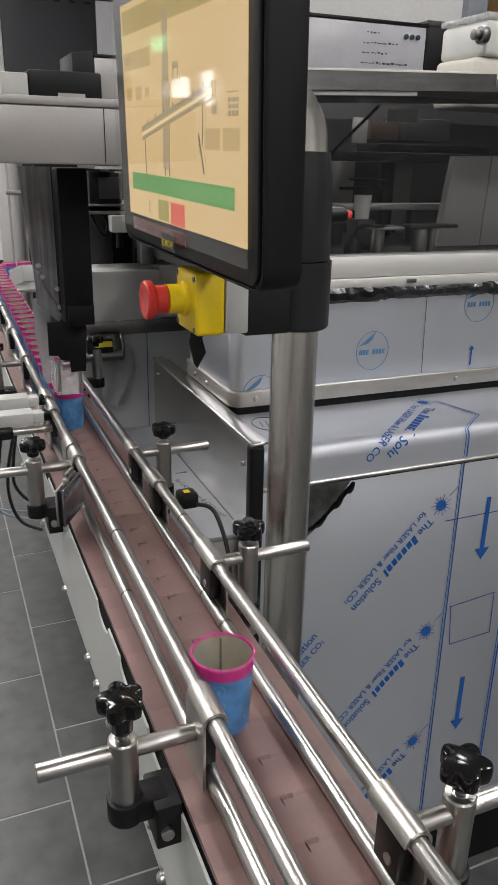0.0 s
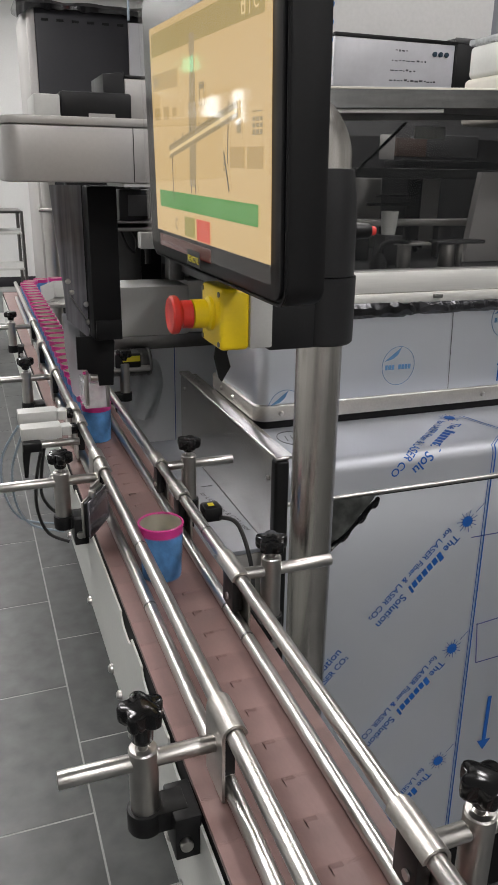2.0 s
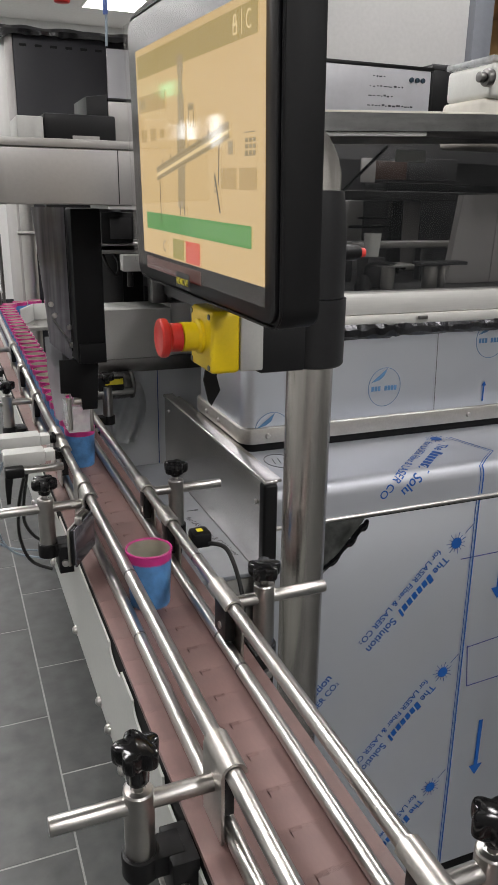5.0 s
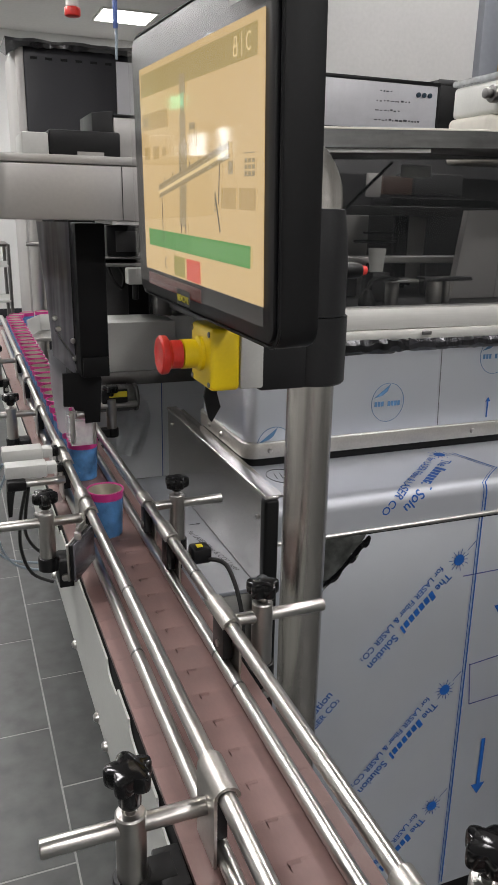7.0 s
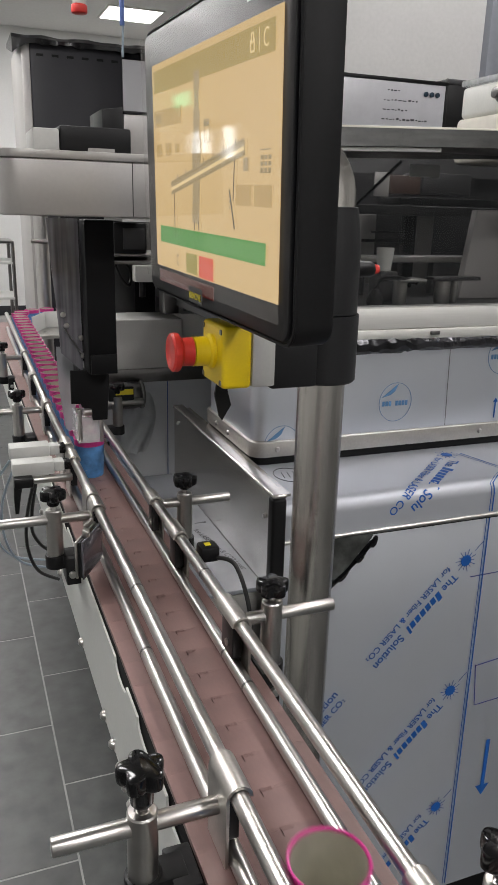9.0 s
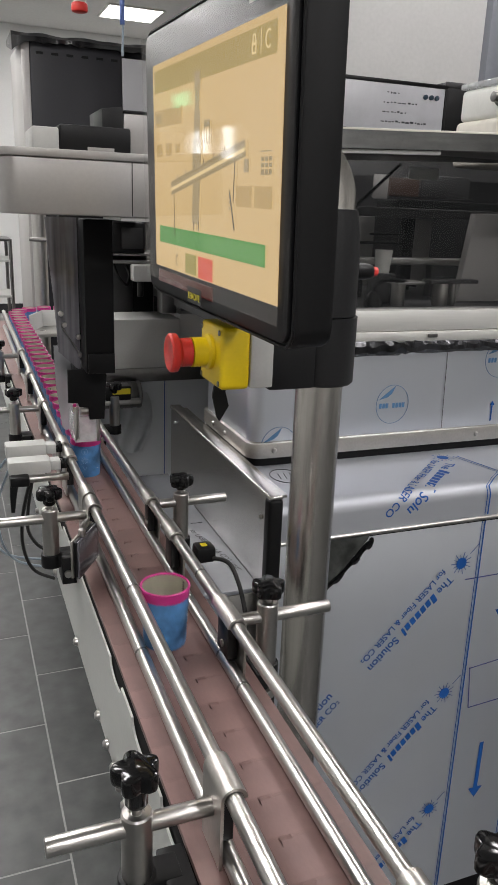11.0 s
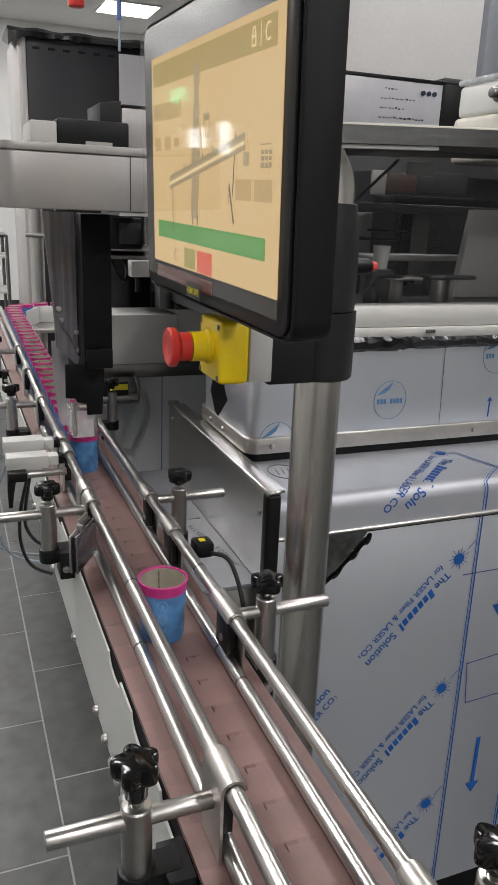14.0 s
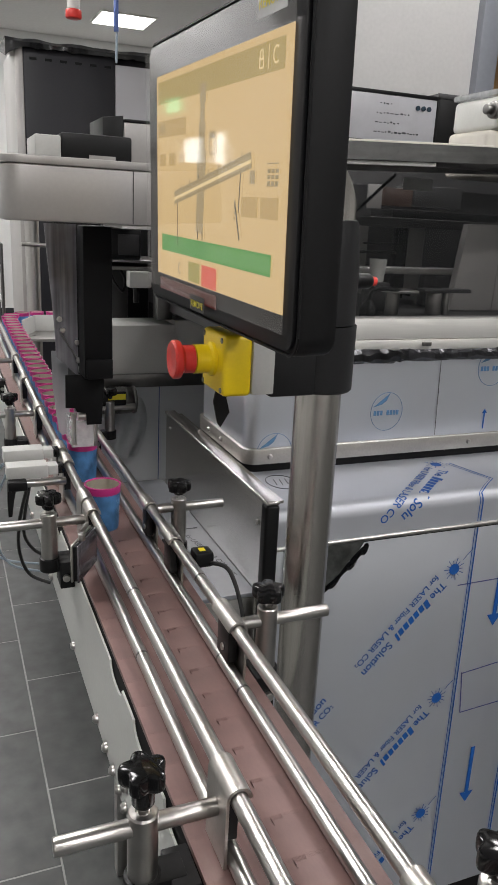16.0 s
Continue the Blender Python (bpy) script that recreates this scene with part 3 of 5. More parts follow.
# small sensor with yellow mark on the far side of the rails
eye_s = thing("small_sensor", "small black sensor with a yellow mark and cable", "sensor", (0.074, 0.755, 0.976))
part("body", box(B(), -0.011, 0.012, -0.012, 0.012, -0.010, 0.009, 0.004), BLACK, eye_s, "black rounded body")
part("mark", box(B(), -0.004, 0.003, -0.005, 0.003, 0.0092, 0.0097), TAG, eye_s, "yellow sticker")
part("stem", box(B(), -0.026, -0.0112, -0.005, 0.005, -0.009, 0.000, 0.001), STEEL_CLAMP, eye_s)
cable("cable", [(0.082, 0.744, 0.972), (0.098, 0.722, 0.968), (0.104, 0.69, 0.92), (0.095, 0.675, 0.86), (0.090, 0.67, 0.81)], 0.0026, CABLE, "thin black cable hanging in a loop")

# ---- cups ----
CUP_H, CUP_R = 0.062, 0.0232
cup = thing("cup", "small blue board cup with a magenta rim", "cup", (0, 0, BELT), "cups on the conveyor")
part("body", lathe(B(), [(0, 0.0012), (0.0188, 0.0012), (0.0195, 0.0), (0.0204, 0.0006), (0.0207, 0.003), (0.0229, 0.0525), (0.0220, 0.0525)], 40), CUP_BLUE, cup, "blue printed wall with pale mottling")
part("rim", lathe(B(), [(0.0220, 0.0512), (0.0231, 0.0512), (0.0233, 0.0520), (0.0233, 0.0598), (0.0240, 0.0606), (0.0241, 0.0614), (0.0234, 0.0621), (0.0226, 0.0620), (0.0221, 0.0606), (0.0220, 0.0590)], 40), CUP_PINK, cup, "magenta rolled rim")
part("lining", lathe(B(), [(0.0219, 0.0604), (0.0217, 0.0500), (0.0195, 0.0040), (0.0, 0.0030)], 40), CUP_FOIL, cup, "silvery inner lining")
part("seam", prism(B(), [(0.0190, 0.006), (0.0196, 0.006), (0.0217, 0.058), (0.0211, 0.058)], "x", 0.0010, 0.0022), STEEL_DARK, cup, "dark overlapping seam inside")
mk = B()


def on_cup(arc, z):
    r = 0.0208 + 0.0022 * (z - 0.003) / 0.0495 + 0.0002
    a = radians(-105) + arc / 0.0225
    return mk.verts.new((r * math.cos(a), r * math.sin(a), z))


for k in range(20):
    a0, a1 = 2 * math.pi * k / 20, 2 * math.pi * (k + 1) / 20
    mk.faces.new([on_cup(r * math.cos(a), 0.043 + r * math.sin(a)) for r, a in ((0.0045, a0), (0.0051, a0), (0.0051, a1), (0.0045, a1))])
    if k % 2:
        mk.faces.new([on_cup(r * math.cos(a), 0.0285 + r * math.sin(a)) for r, a in ((0.0008, a0), (0.0056, a0), (0.0056, a1), (0.0008, a1))])
for a in (((-0.0010, 0.0400), (0.0010, 0.0400), (0.0012, 0.0440), (-0.0012, 0.0440)), ((-0.0004, 0.0125), (0.0006, 0.0125), (-0.0030, 0.0190), (-0.0040, 0.0190)), ((-0.0004, 0.0125), (0.0006, 0.0125), (0.0040, 0.0190), (0.0030, 0.0190))):
    mk.faces.new([on_cup(*q) for q in a])
bmesh.ops.recalc_face_normals(mk, faces=mk.faces)
part("mark", mk, CUP_MARK, cup, "pale printed signs", False)
pel = B()
rnd = random.Random(5)
for k in range(70):
    r, a = 0.0182 * math.sqrt(rnd.random()), rnd.random() * 6.283
    q = bmesh.ops.create_icosphere(pel, subdivisions=1, radius=0.0042)
    bmesh.ops.scale(pel, vec=(1.0, 0.65, 0.65), verts=q["verts"])
    bmesh.ops.transform(pel, matrix=pose(r * math.cos(a), r * math.sin(a), 0.008 + 0.016 * rnd.random(), rnd.random() * 60, rnd.random() * 60, rnd.random() * 180), verts=q["verts"])
tagged(part("capsules", pel, PELLET, cup, "loose white capsules"), kind="stuff")

GATE = 1.130
PASS = [-0.27, 2.56, 5.57, 8.31, 11.41, 14.42, 17.40, 20.35]     # when each cup passes y = 0.5
GO = [t - (GATE - 0.5) / SPEED for t in PASS]
GAP = 0.0555
N_CUPS = 40
cups = [cup] + [copy_thing(cup, pose(0, 0, BELT)) for i in range(N_CUPS - 1)]


def in_queue(d):
    """A place d metres up the queue from the gate: straight, then a bend to the right."""
    straight, r, x0 = 1.44, 0.12, 0.001
    x = x0 + BEND * max(GATE + min(d, straight) - BEND_Y, 0)
    if d <= straight:
        return x, GATE + d
    a = (d - straight) / r
    if a < math.pi / 2:
        return x + r * (1 - math.cos(a)), GATE + straight + r * math.sin(a)
    return x + r + (a - math.pi / 2) * r, GATE + straight + r


def cup_place(i, t):
    """Cup i at t seconds."""
    if t >= GO[i] if i < len(GO) else False:
        y = GATE - SPEED * (t - GO[i])
        return 0.001 - 0.0075 * min((t - GO[i]) / 0.5, 1.0), max(y, -0.56 + 0.05 * i)
    d = i * GAP
    for k, g in enumerate(GO):
        if k < i and t > g:
            u = min((t - g) / 0.36, 1.0)
            d -= GAP * u
    return in_queue(d)


# the feed table and guide at the far bend
tab = thing("feed_table", "pale steel feed plate at the bend of the cup line", "feed table", (0, 0, 0))
part("plate", box(B(), 0.062, 0.62, 2.50, 2.86, BELT - 0.012, BELT - 0.0005, 0.001), STEEL_SHEET, tab)
part("guard", box(B(), 0.105, 0.62, 2.655, 2.659, BELT + 0.0005, BELT + 0.055, 0.0008), GREY_PL, tab, "pale upright guard strip")
part("guide", box(B(), 0.0, 0.004, 0.0, 1.02, BELT + 0.0005, BELT + 0.045, 0.0008), GREY_PL, tab, "pale guide strip beside the cups").matrix_basis = pose(0.030, 1.46, 0, 0, 0, -math.degrees(math.atan(BEND)))

part("corner_guard", prism(B(), [(0.0490, 2.530), (0.0520, 2.5275), (0.1050, 2.652), (0.1050, 2.6585)], "z", BELT + 0.0005, BELT + 0.055), GREY_PL, tab, "pale slanting guard plate")

# ---- pole, monitor, emergency stop ----
POLE_X, POLE_Y, POLE_R = 0.1585, 0.655, 0.0234
stand = thing("monitor_stand", "brushed steel pole with a charcoal plastic swivel sleeve", "monitor stand", (POLE_X, POLE_Y, 0))
pts = [(0, 0, z) for z in (0.0, 0.5, 1.0, 1.30, 1.365)]
R_B = 0.045
pts += [(-R_B + R_B * math.cos(a), 0, 1.365 + R_B * math.sin(a)) for a in [math.pi / 2 * k / 9 for k in range(1, 10)]]
pts += [(-0.085, 0, 1.41)]
part("pole", tube(B(), pts, POLE_R, 40), STEEL_POLE, stand, "brushed stainless pipe bent at the top")
part("base_plate", cyl(B(), (0, 0, 0), (0, 0, 0.012), 0.11, 40, None, 0.002), STEEL_SHEET, stand)
part("sleeve", lathe(B(), [(POLE_R + 0.0004, 1.2635), (0.0306, 1.2635), (0.0304, 1.318), (0.0290, 1.337), (0.0258, 1.3605), (POLE_R + 0.0004, 1.3610)], 40), SLEEVE, stand, "charcoal tapered sleeve")
low = B()
lathe(low, [(POLE_R + 0.0004, 1.197), (0.0310, 1.197), (0.0328, 1.199), (0.0328, 1.2625), (POLE_R + 0.0004, 1.2625)], 40)
part("collar", low, SLEEVE, stand, "charcoal clamp collar")
part("arm", box(B(), -0.0670, -0.020, -0.030, 0.030, 1.197, 1.2622, 0.0025), SLEEVE, stand, "charcoal bracket arm")
part("riser", box(B(), -0.075, -0.026, -0.022, 0.022, 1.2626, 1.345, 0.003), SLEEVE, stand)
part("lock_knob", lathe(B(), [(0, 0.020), (0.0062, 0.020), (0.0075, 0.017), (0.0085, 0.0), (0, 0.0)], 20, Matrix.Translation((0.0290, 0.0, 1.304)) @ Matrix.Rotation(radians(90), 4, "Y")), BLACK, stand, "black lock knob")
part("lock_tip", lathe(B(), [(0, 0.006), (0.0042, 0.0055), (0.0052, 0.0), (0, 0.0)], 20, Matrix.Translation((0.0492, 0.0, 1.304)) @ Matrix.Rotation(radians(90), 4, "Y")), GLOW_RED, stand, "red tip")

stop = thing("emergency_stop", "yellow emergency stop box with red mushroom button", "emergency stop", (0.0910, 0.645, 1.2290))
part("back_shell", box(B(), -0.0225, 0.0, -0.030, 0.030, -0.0265, 0.0260, 0.002), GREY_PL, stop, "light grey rear shell")
part("front_shell", box(B(), -0.0510, -0.0227, -0.030, 0.030, -0.0275, 0.0290, 0.0045, 3), YELLOW, stop, "yellow front shell")
toX = Matrix.Rotation(radians(-90), 4, "Y")
rib = [(0.0, 0.0), (0.0160, 0.0), (0.0160, 0.003), (0.0132, 0.005)] + [(0.0132 + 0.0004 * (k % 2), 0.0055 + 0.0018 * k) for k in range(8)] + [(0.0, 0.0190)]
part("collar", lathe(B(), rib, 32, Matrix.Translation((-0.0512, 0, 0.003)) @ toX), YELLOW, stop, "yellow ribbed collar")
part("mushroom_button", lathe(B(), [(0.0, 0.0), (0.0130, 0.0), (0.0128, 0.0095), (0.0142, 0.0112), (0.0172, 0.0130), (0.0178, 0.0150), (0.0176, 0.0185), (0.0160, 0.0200), (0.0120, 0.0203), (0.0108, 0.0196), (0.0, 0.0200)], 40, Matrix.Translation((-0.0704, 0, 0.003)) @ toX), RED, stop, "red mushroom push button")
for dy, dz in ((-0.0245, -0.0220), (0.0245, -0.0220), (-0.0245, 0.0235), (0.0245, 0.0235)):
    part("screw", cyl(B(), (-0.0508, dy, dz), (-0.0517, dy, dz), 0.0026, 12), STEEL_DARK, stop)
flag = B()
prism(flag, [(-0.020, -0.0277), (-0.038, -0.0277), (-0.041, -0.044), (-0.036, -0.066), (-0.033, -0.070), (-0.024, -0.055), (-0.028, -0.040)], "y", 0.020, 0.0225)
part("cable_flag", flag, BLACK, stop, "black cable tail hanging below")

# monitor: local x points out of the screen (towards -x of the world), y along its width, z up
mon = thing("monitor", "black industrial touch screen, lit with a peach page", "monitor", (0.0282, 0.6335, 1.3896), turn=(1.2, -1.55, 1.68))
MW, MH = 0.3013, 0.1867
part("housing", prism(B(), ring_outline(-0.1700, 0.1845, -0.1230, 0.1270, 0.016), "x", 0.0045, 0.0350, 0.0035), BLACK, mon, "black moulded housing")
part("back_cover", box(B(), 0.0352, 0.0600, -0.120, 0.120, -0.085, 0.095, 0.008, 3), BLACK, mon, "black rear cover")
part("front_glass", prism(B(), ring_outline(-0.1655, 0.1800, -0.1185, 0.1225, 0.012), "x", 0.0008, 0.0043, 0.0008), BEZEL, mon, "glossy black front glass")
rim = ring_outline(-0.1690, 0.1835, -0.1220, 0.1260, 0.0155)
part("bezel_rim", tube(B(), [(0.0040, y, z) for y, z in rim + rim[:1]], 0.0013, 6), BLACK, mon, "thin glossy rim round the glass")
sheet_m = part("protective_sheet", box(B(), -0.0042, -0.0036, -0.1590, 0.1770, -0.1060, 0.1190), SCREEN_FILM, mon, "clear loose protective film")
part("mount", box(B(), 0.0602, 0.0780, -0.020, 0.030, -0.100, 0.040, 0.002), SLEEVE, mon)


def on_screen(name, u0, u1, v0, v1, material, depth=0.0006, lift=0.0, label=""):
    """A patch of the page; u runs 0..1 from the far edge to the near one, v 0..1 upwards."""
    y0, y1 = MW / 2 - u1 * MW, MW / 2 - u0 * MW
    return part(name, box(B(), -lift - depth, -lift, y0, y1, -MH / 2 + v0 * MH, -MH / 2 + v1 * MH), material, mon, label, False)


on_screen("page", 0, 1, 0, 1, SCR_BACK, 0.0006, -0.0002, "glowing peach page")
L1 = 0.0009
on_screen("header_bar", 0.025, 0.965, 0.862, 0.968, SCR_BAR, 0.0003, L1)
on_screen("status_bar", 0.06, 0.93, 0.130, 0.215, SCR_GREEN, 0.0003, L1, "green status bar")
on_screen("status_highlight", 0.50, 0.93, 0.140, 0.205, glow("screen_green_bright", (0.16, 0.50, 0.10), 0.6), 0.0002, L1 + 0.0004)
on_screen("stop_button", 0.45, 0.57, 0.005, 0.105, SCR_RED, 0.0003, L1, "red touch button")
on_screen("start_button", 0.33, 0.43, 0.010, 0.105, SCR_OLIVE, 0.0003, L1)
for u in (0.74, 0.86):
    on_screen("key", u, u + 0.10, 0.345, 0.425, SCR_TAN, 0.0003, L1)
for u0, u1, v0, v1 in ((0.02, 0.30, 0.70, 0.78), (0.04, 0.10, 0.56, 0.62), (0.14, 0.20, 0.56, 0.62), (0.24, 0.28, 0.57, 0.61)):
    on_screen("field", u0, u1, v0, v1, SCR_TAN, 0.0003, L1)
for u in (0.025, 0.045, 0.065):
    on_screen("field_mark", u + 0.02, u + 0.03, 0.72, 0.76, SCR_INK, 0.0002, L1 + 0.0004)
for a in range(3):
    for b in range(3):
        on_screen("keypad_dot", 0.895 + a * 0.022, 0.910 + a * 0.022, 0.47 + b * 0.022, 0.485 + b * 0.022, SCR_INK, 0.0003, L1)
on_screen("globe_icon", 0.79, 0.82, 0.475, 0.525, SCR_BLUE, 0.0003, L1)
# drawing of the machine on the page
def stroke(bm, u0, v0, u1, v1, w, lift=0.0010):
    a, b = Vector((0, MW / 2 - u0 * MW, -MH / 2 + v0 * MH)), Vector((0, MW / 2 - u1 * MW, -MH / 2 + v1 * MH))
    d = b - a
    return box(bm, -lift - 0.0003, -lift, -w / 2, w / 2, 0, d.length, m=Matrix.Translation(a) @ Matrix.Rotation(math.atan2(-d.y, d.z), 4, "X"))


body = B()
for a in ((0.425, 0.25, 0.435, 0.44, 0.0180), (0.435, 0.44, 0.440, 0.62, 0.0210), (0.440, 0.60, 0.443, 0.74, 0.0150), (0.443, 0.72, 0.445, 0.84, 0.0100), (0.445, 0.82, 0.447, 0.90, 0.0140)):
    stroke(body, *a)
part("drawing", body, SCR_BLUE, mon, "grey-green machine picture")
for dv, w, m in ((0.0, 0.0120, SCR_BLUE), (0.021, 0.0018, SCR_INK), (-0.005, 0.0026, SCR_PALE), (-0.026, 0.0016, SCR_INK)):
    part("drawing", stroke(B(), 0.20, 0.405 + dv, 0.80, 0.565 + dv, w, 0.0014 if w > 0.01 else 0.0018), m, mon)
thin = B()
for a in ((0.225, 0.39, 0.225, 0.17, 0.0010), (0.735, 0.53, 0.725, 0.36, 0.0012), (0.70, 0.40, 0.735, 0.25, 0.0020), (0.415, 0.22, 0.415, 0.26, 0.0016), (0.455, 0.22, 0.455, 0.26, 0.0016)):
    stroke(thin, *a, 0.0014)
for k in range(7):
    stroke(thin, 0.26 + 0.08 * k, 0.445 + 0.0213 * k, 0.26 + 0.08 * k, 0.470 + 0.0213 * k, 0.0008, 0.0014)
part("drawing", thin, SCR_DARK, mon, "thin dark lines of the picture")
panel_pic = B()
for a in ((0.505, 0.60, 0.505, 0.69, 0.0010), (0.545, 0.60, 0.545, 0.69, 0.0010), (0.505, 0.69, 0.545, 0.69, 0.0010), (0.505, 0.60, 0.545, 0.60, 0.0010), (0.525, 0.685, 0.525, 0.665, 0.0100)):
    stroke(panel_pic, *a)
part("drawing", panel_pic, SCR_INK, mon, "small control panel in the picture")
icon = B()
for a in ((0.835, 0.885, 0.835, 0.925, 0.0012), (0.856, 0.885, 0.856, 0.925, 0.0012), (0.835, 0.885, 0.856, 0.885, 0.0012), (0.835, 0.915, 0.856, 0.915, 0.0014), (0.839, 0.915, 0.839, 0.945, 0.0010), (0.852, 0.915, 0.852, 0.945, 0.0010), (0.839, 0.945, 0.852, 0.945, 0.0010), (0.885, 0.875, 0.885, 0.955, 0.0006)):
    stroke(icon, *a, 0.0018)
ring = [(0.927 + 0.016 * math.cos(radians(a)), 0.915 + 0.028 * math.sin(radians(a))) for a in range(50, 311, 26)]
for a, b in zip(ring, ring[1:]):
    stroke(icon, *a, *b, 0.0012, 0.0018)
part("page_icon", icon, SCR_PALE, mon, "pale lock and return icons")
marks = B()
for u0, u1, v in ((0.895, 0.955, 0.548), (0.895, 0.955, 0.468), (0.775, 0.775, 0.44)):
    stroke(marks, u0, v, u1 + 0.0005, v, 0.0008, 0.0014)
ring = [(0.250 + 0.012 * math.cos(radians(a)), 0.058 + 0.026 * math.sin(radians(a))) for a in range(50, 311, 26)]
for a, b in zip(ring, ring[1:]):
    stroke(marks, *a, *b, 0.0014, 0.0014)
for k in range(4):
    stroke(marks, 0.700, 0.33 + 0.022 * k, 0.700, 0.342 + 0.022 * k, 0.0025, 0.0014)
part("page_icon", marks, SCR_INK, mon)
# reddish reflection below the page, painted as a faintly glowing strip
on_screen("footer_shadow", 0.02, 0.56, -0.085, -0.02, SCR_GLEAM, 0.0002, -0.0005)
label_a = on_screen("film_label", 0.385, 0.510, -0.118, -0.042, BLACK_GLOSS, 0.0002, 0.0046)
letters("film_word", "REMOVE", 0.0084, TAG, label_a, Matrix.Translation((-0.0052, MW / 2 - 0.393 * MW, -MH / 2 - 0.100 * MH)) @ Matrix(((0, 0, -1, 0), (-1, 0, 0, 0), (0, 1, 0, 0), (0, 0, 0, 1))))
label_b = on_screen("film_label", 0.835, 0.99, 1.045, 1.145, GREY_PL, 0.0002, 0.0046)
letters("film_word", "REMOVE", 0.0098, TAG, label_b, Matrix.Translation((-0.0052, MW / 2 - 0.845 * MW, -MH / 2 + 1.075 * MH)) @ Matrix(((0, 0, -1, 0), (-1, 0, 0, 0), (0, 1, 0, 0), (0, 0, 0, 1))))

# ---- the big film-wrapped steel machine ----
machine = thing("packaging_machine", "large steel packaging machine still wrapped in printed protective film", "machine", (0, 0, 0))
MX0, MX1 = 0.190, 1.75
front_panel = part("front_panel", box(B(), MX0 + 0.018, MX1, PANEL_Y, PANEL_Y + 0.006, 0.212, 0.929, 0.0015), FILM, machine, "film-covered steel front panel")
part("corner_strip", box(B(), MX0 - 0.003, MX0 + 0.0172, PANEL_Y - 0.012, PANEL_Y + 0.0065, 0.55, 0.998, 0.004, 3), BLACK, machine, "black corner strip")
part("core", box(B(), MX0 + 0.012, MX1, PANEL_Y + 0.0065, 1.33, 0.215, 0.928), STEEL_SHEET, machine)
part("plinth", box(B(), MX0 + 0.04, MX1, PANEL_Y + 0.03, 1.30, 0.0, 0.2145), BLACK_MATT, machine, "black recessed plinth")
side = B()
box(side, MX0, MX0 + 0.004, PANEL_Y + 0.007, 1.315, 0.60, 0.997)
box(side, MX0 + 0.0042, MX0 + 0.030, PANEL_Y + 0.007, 1.315, 0.993, 0.997)
part("side_panel", side, STEEL_PANEL, machine, "bare steel side panel")
for y, z in ((0.862, 0.963), (1.288, 0.976)):
    part("screw", lathe(B(), [(0, 0.003), (0.003, 0.0022), (0.004, 0.0), (0, 0)], 12, Matrix.Translation((MX0 - 0.0002, y, z)) @ Matrix.Rotation(radians(-90), 4, "Y")), STEEL_ROD, machine)
part("top_strip", box(B(), MX0 - 0.0032, MX0 + 0.0172, PANEL_Y - 0.012, 1.316, 0.9984, 1.0045, 0.0025, 3), STEEL_PANEL, machine, "bare steel edge strip")
# lid with rounded front edge
LZ = 0.985
lid = [(PANEL_Y - 0.004, 0.934), (PANEL_Y - 0.004, LZ - 0.020)]
lid += [(PANEL_Y + 0.016 - 0.020 * math.cos(a), LZ - 0.020 + 0.020 * math.sin(a)) for a in [math.pi / 2 * k / 8 for k in range(1, 9)]]
lid += [(1.20, LZ), (1.20, 0.934)]
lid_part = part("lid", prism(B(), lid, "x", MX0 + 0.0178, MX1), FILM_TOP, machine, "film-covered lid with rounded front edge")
part("lid_hem", cyl(B(), (MX0 + 0.0178, PANEL_Y - 0.0055, 0.9315), (MX1, PANEL_Y - 0.0055, 0.9315), 0.0032, 12), STEEL_ROD, machine, "bright rolled hem of the lid")
part("hem_gap", box(B(), MX0 + 0.031, MX1, PANEL_Y - 0.002, PANEL_Y + 0.004, 0.9245, 0.9280), BLACK_MATT, machine)
# tray beside it
tray = thing("side_tray", "film-covered steel tray beside the machine", "tray", (0, 0, 0))
part("plate", box(B(), 0.070, MX0 - 0.0002, 0.853, 1.335, 0.855, 0.862, 0.0015), TRAY_FILM, tray)
part("apron", box(B(), 0.070, MX0 - 0.001, 0.853, 0.857, 0.60, 0.8545, 0.001), STEEL_SHEET, tray, "bare steel apron")
part("leg", box(B(), 0.080, 0.110, 1.25, 1.28, 0.0, 0.8545, 0.002), STEEL_SHEET, tray)
part("leg", box(B(), 0.080, 0.110, 0.86, 0.89, 0.0, 0.5995, 0.002), STEEL_SHEET, tray)
letters("film_print", "for LASER Fiber & CO2 Laser", 0.0128, GREY_INK, tray, pose(0.150, 1.060, 0.8632, 0, 0, -80))
part("film_line", box(B(), 0.161, 0.178, 1.0868, 1.0880, 0.8622, 0.8626), GREY_INK, tray)
part("film_line", box(B(), 0.174, 0.180, 1.0855, 1.0893, 0.8622, 0.8626), GREY_INK, tray)

# crumpled film hanging out under the lid
bag = B()
rnd = random.Random(3)
nx, nz = 14, 12
grid = []
for j in range(nz + 1):
    row = []
    for i in range(nx + 1):
        u, v = i / nx, j / nz
        w = 0.100 * (1 - v) ** 0.8 + 0.024
        x = 0.222 + u * w
        z = 0.930 - v * 0.105 + 0.022 * u * v
        y = PANEL_Y - 0.006 - 0.012 * math.sin(v * 3.0) * (0.6 + 0.4 * math.sin(9 * u)) - 0.004 * noise.noise(Vector((u * 6, v * 5, 1.7)))
        row.append(bag.verts.new((x, y, z)))
    grid.append(row)
for j in range(nz):
    for i in range(nx):
        bag.faces.new((grid[j][i], grid[j][i + 1], grid[j + 1][i + 1], grid[j + 1][i]))
bmesh.ops.solidify(bag, geom=list(bag.faces), thickness=0.0012)
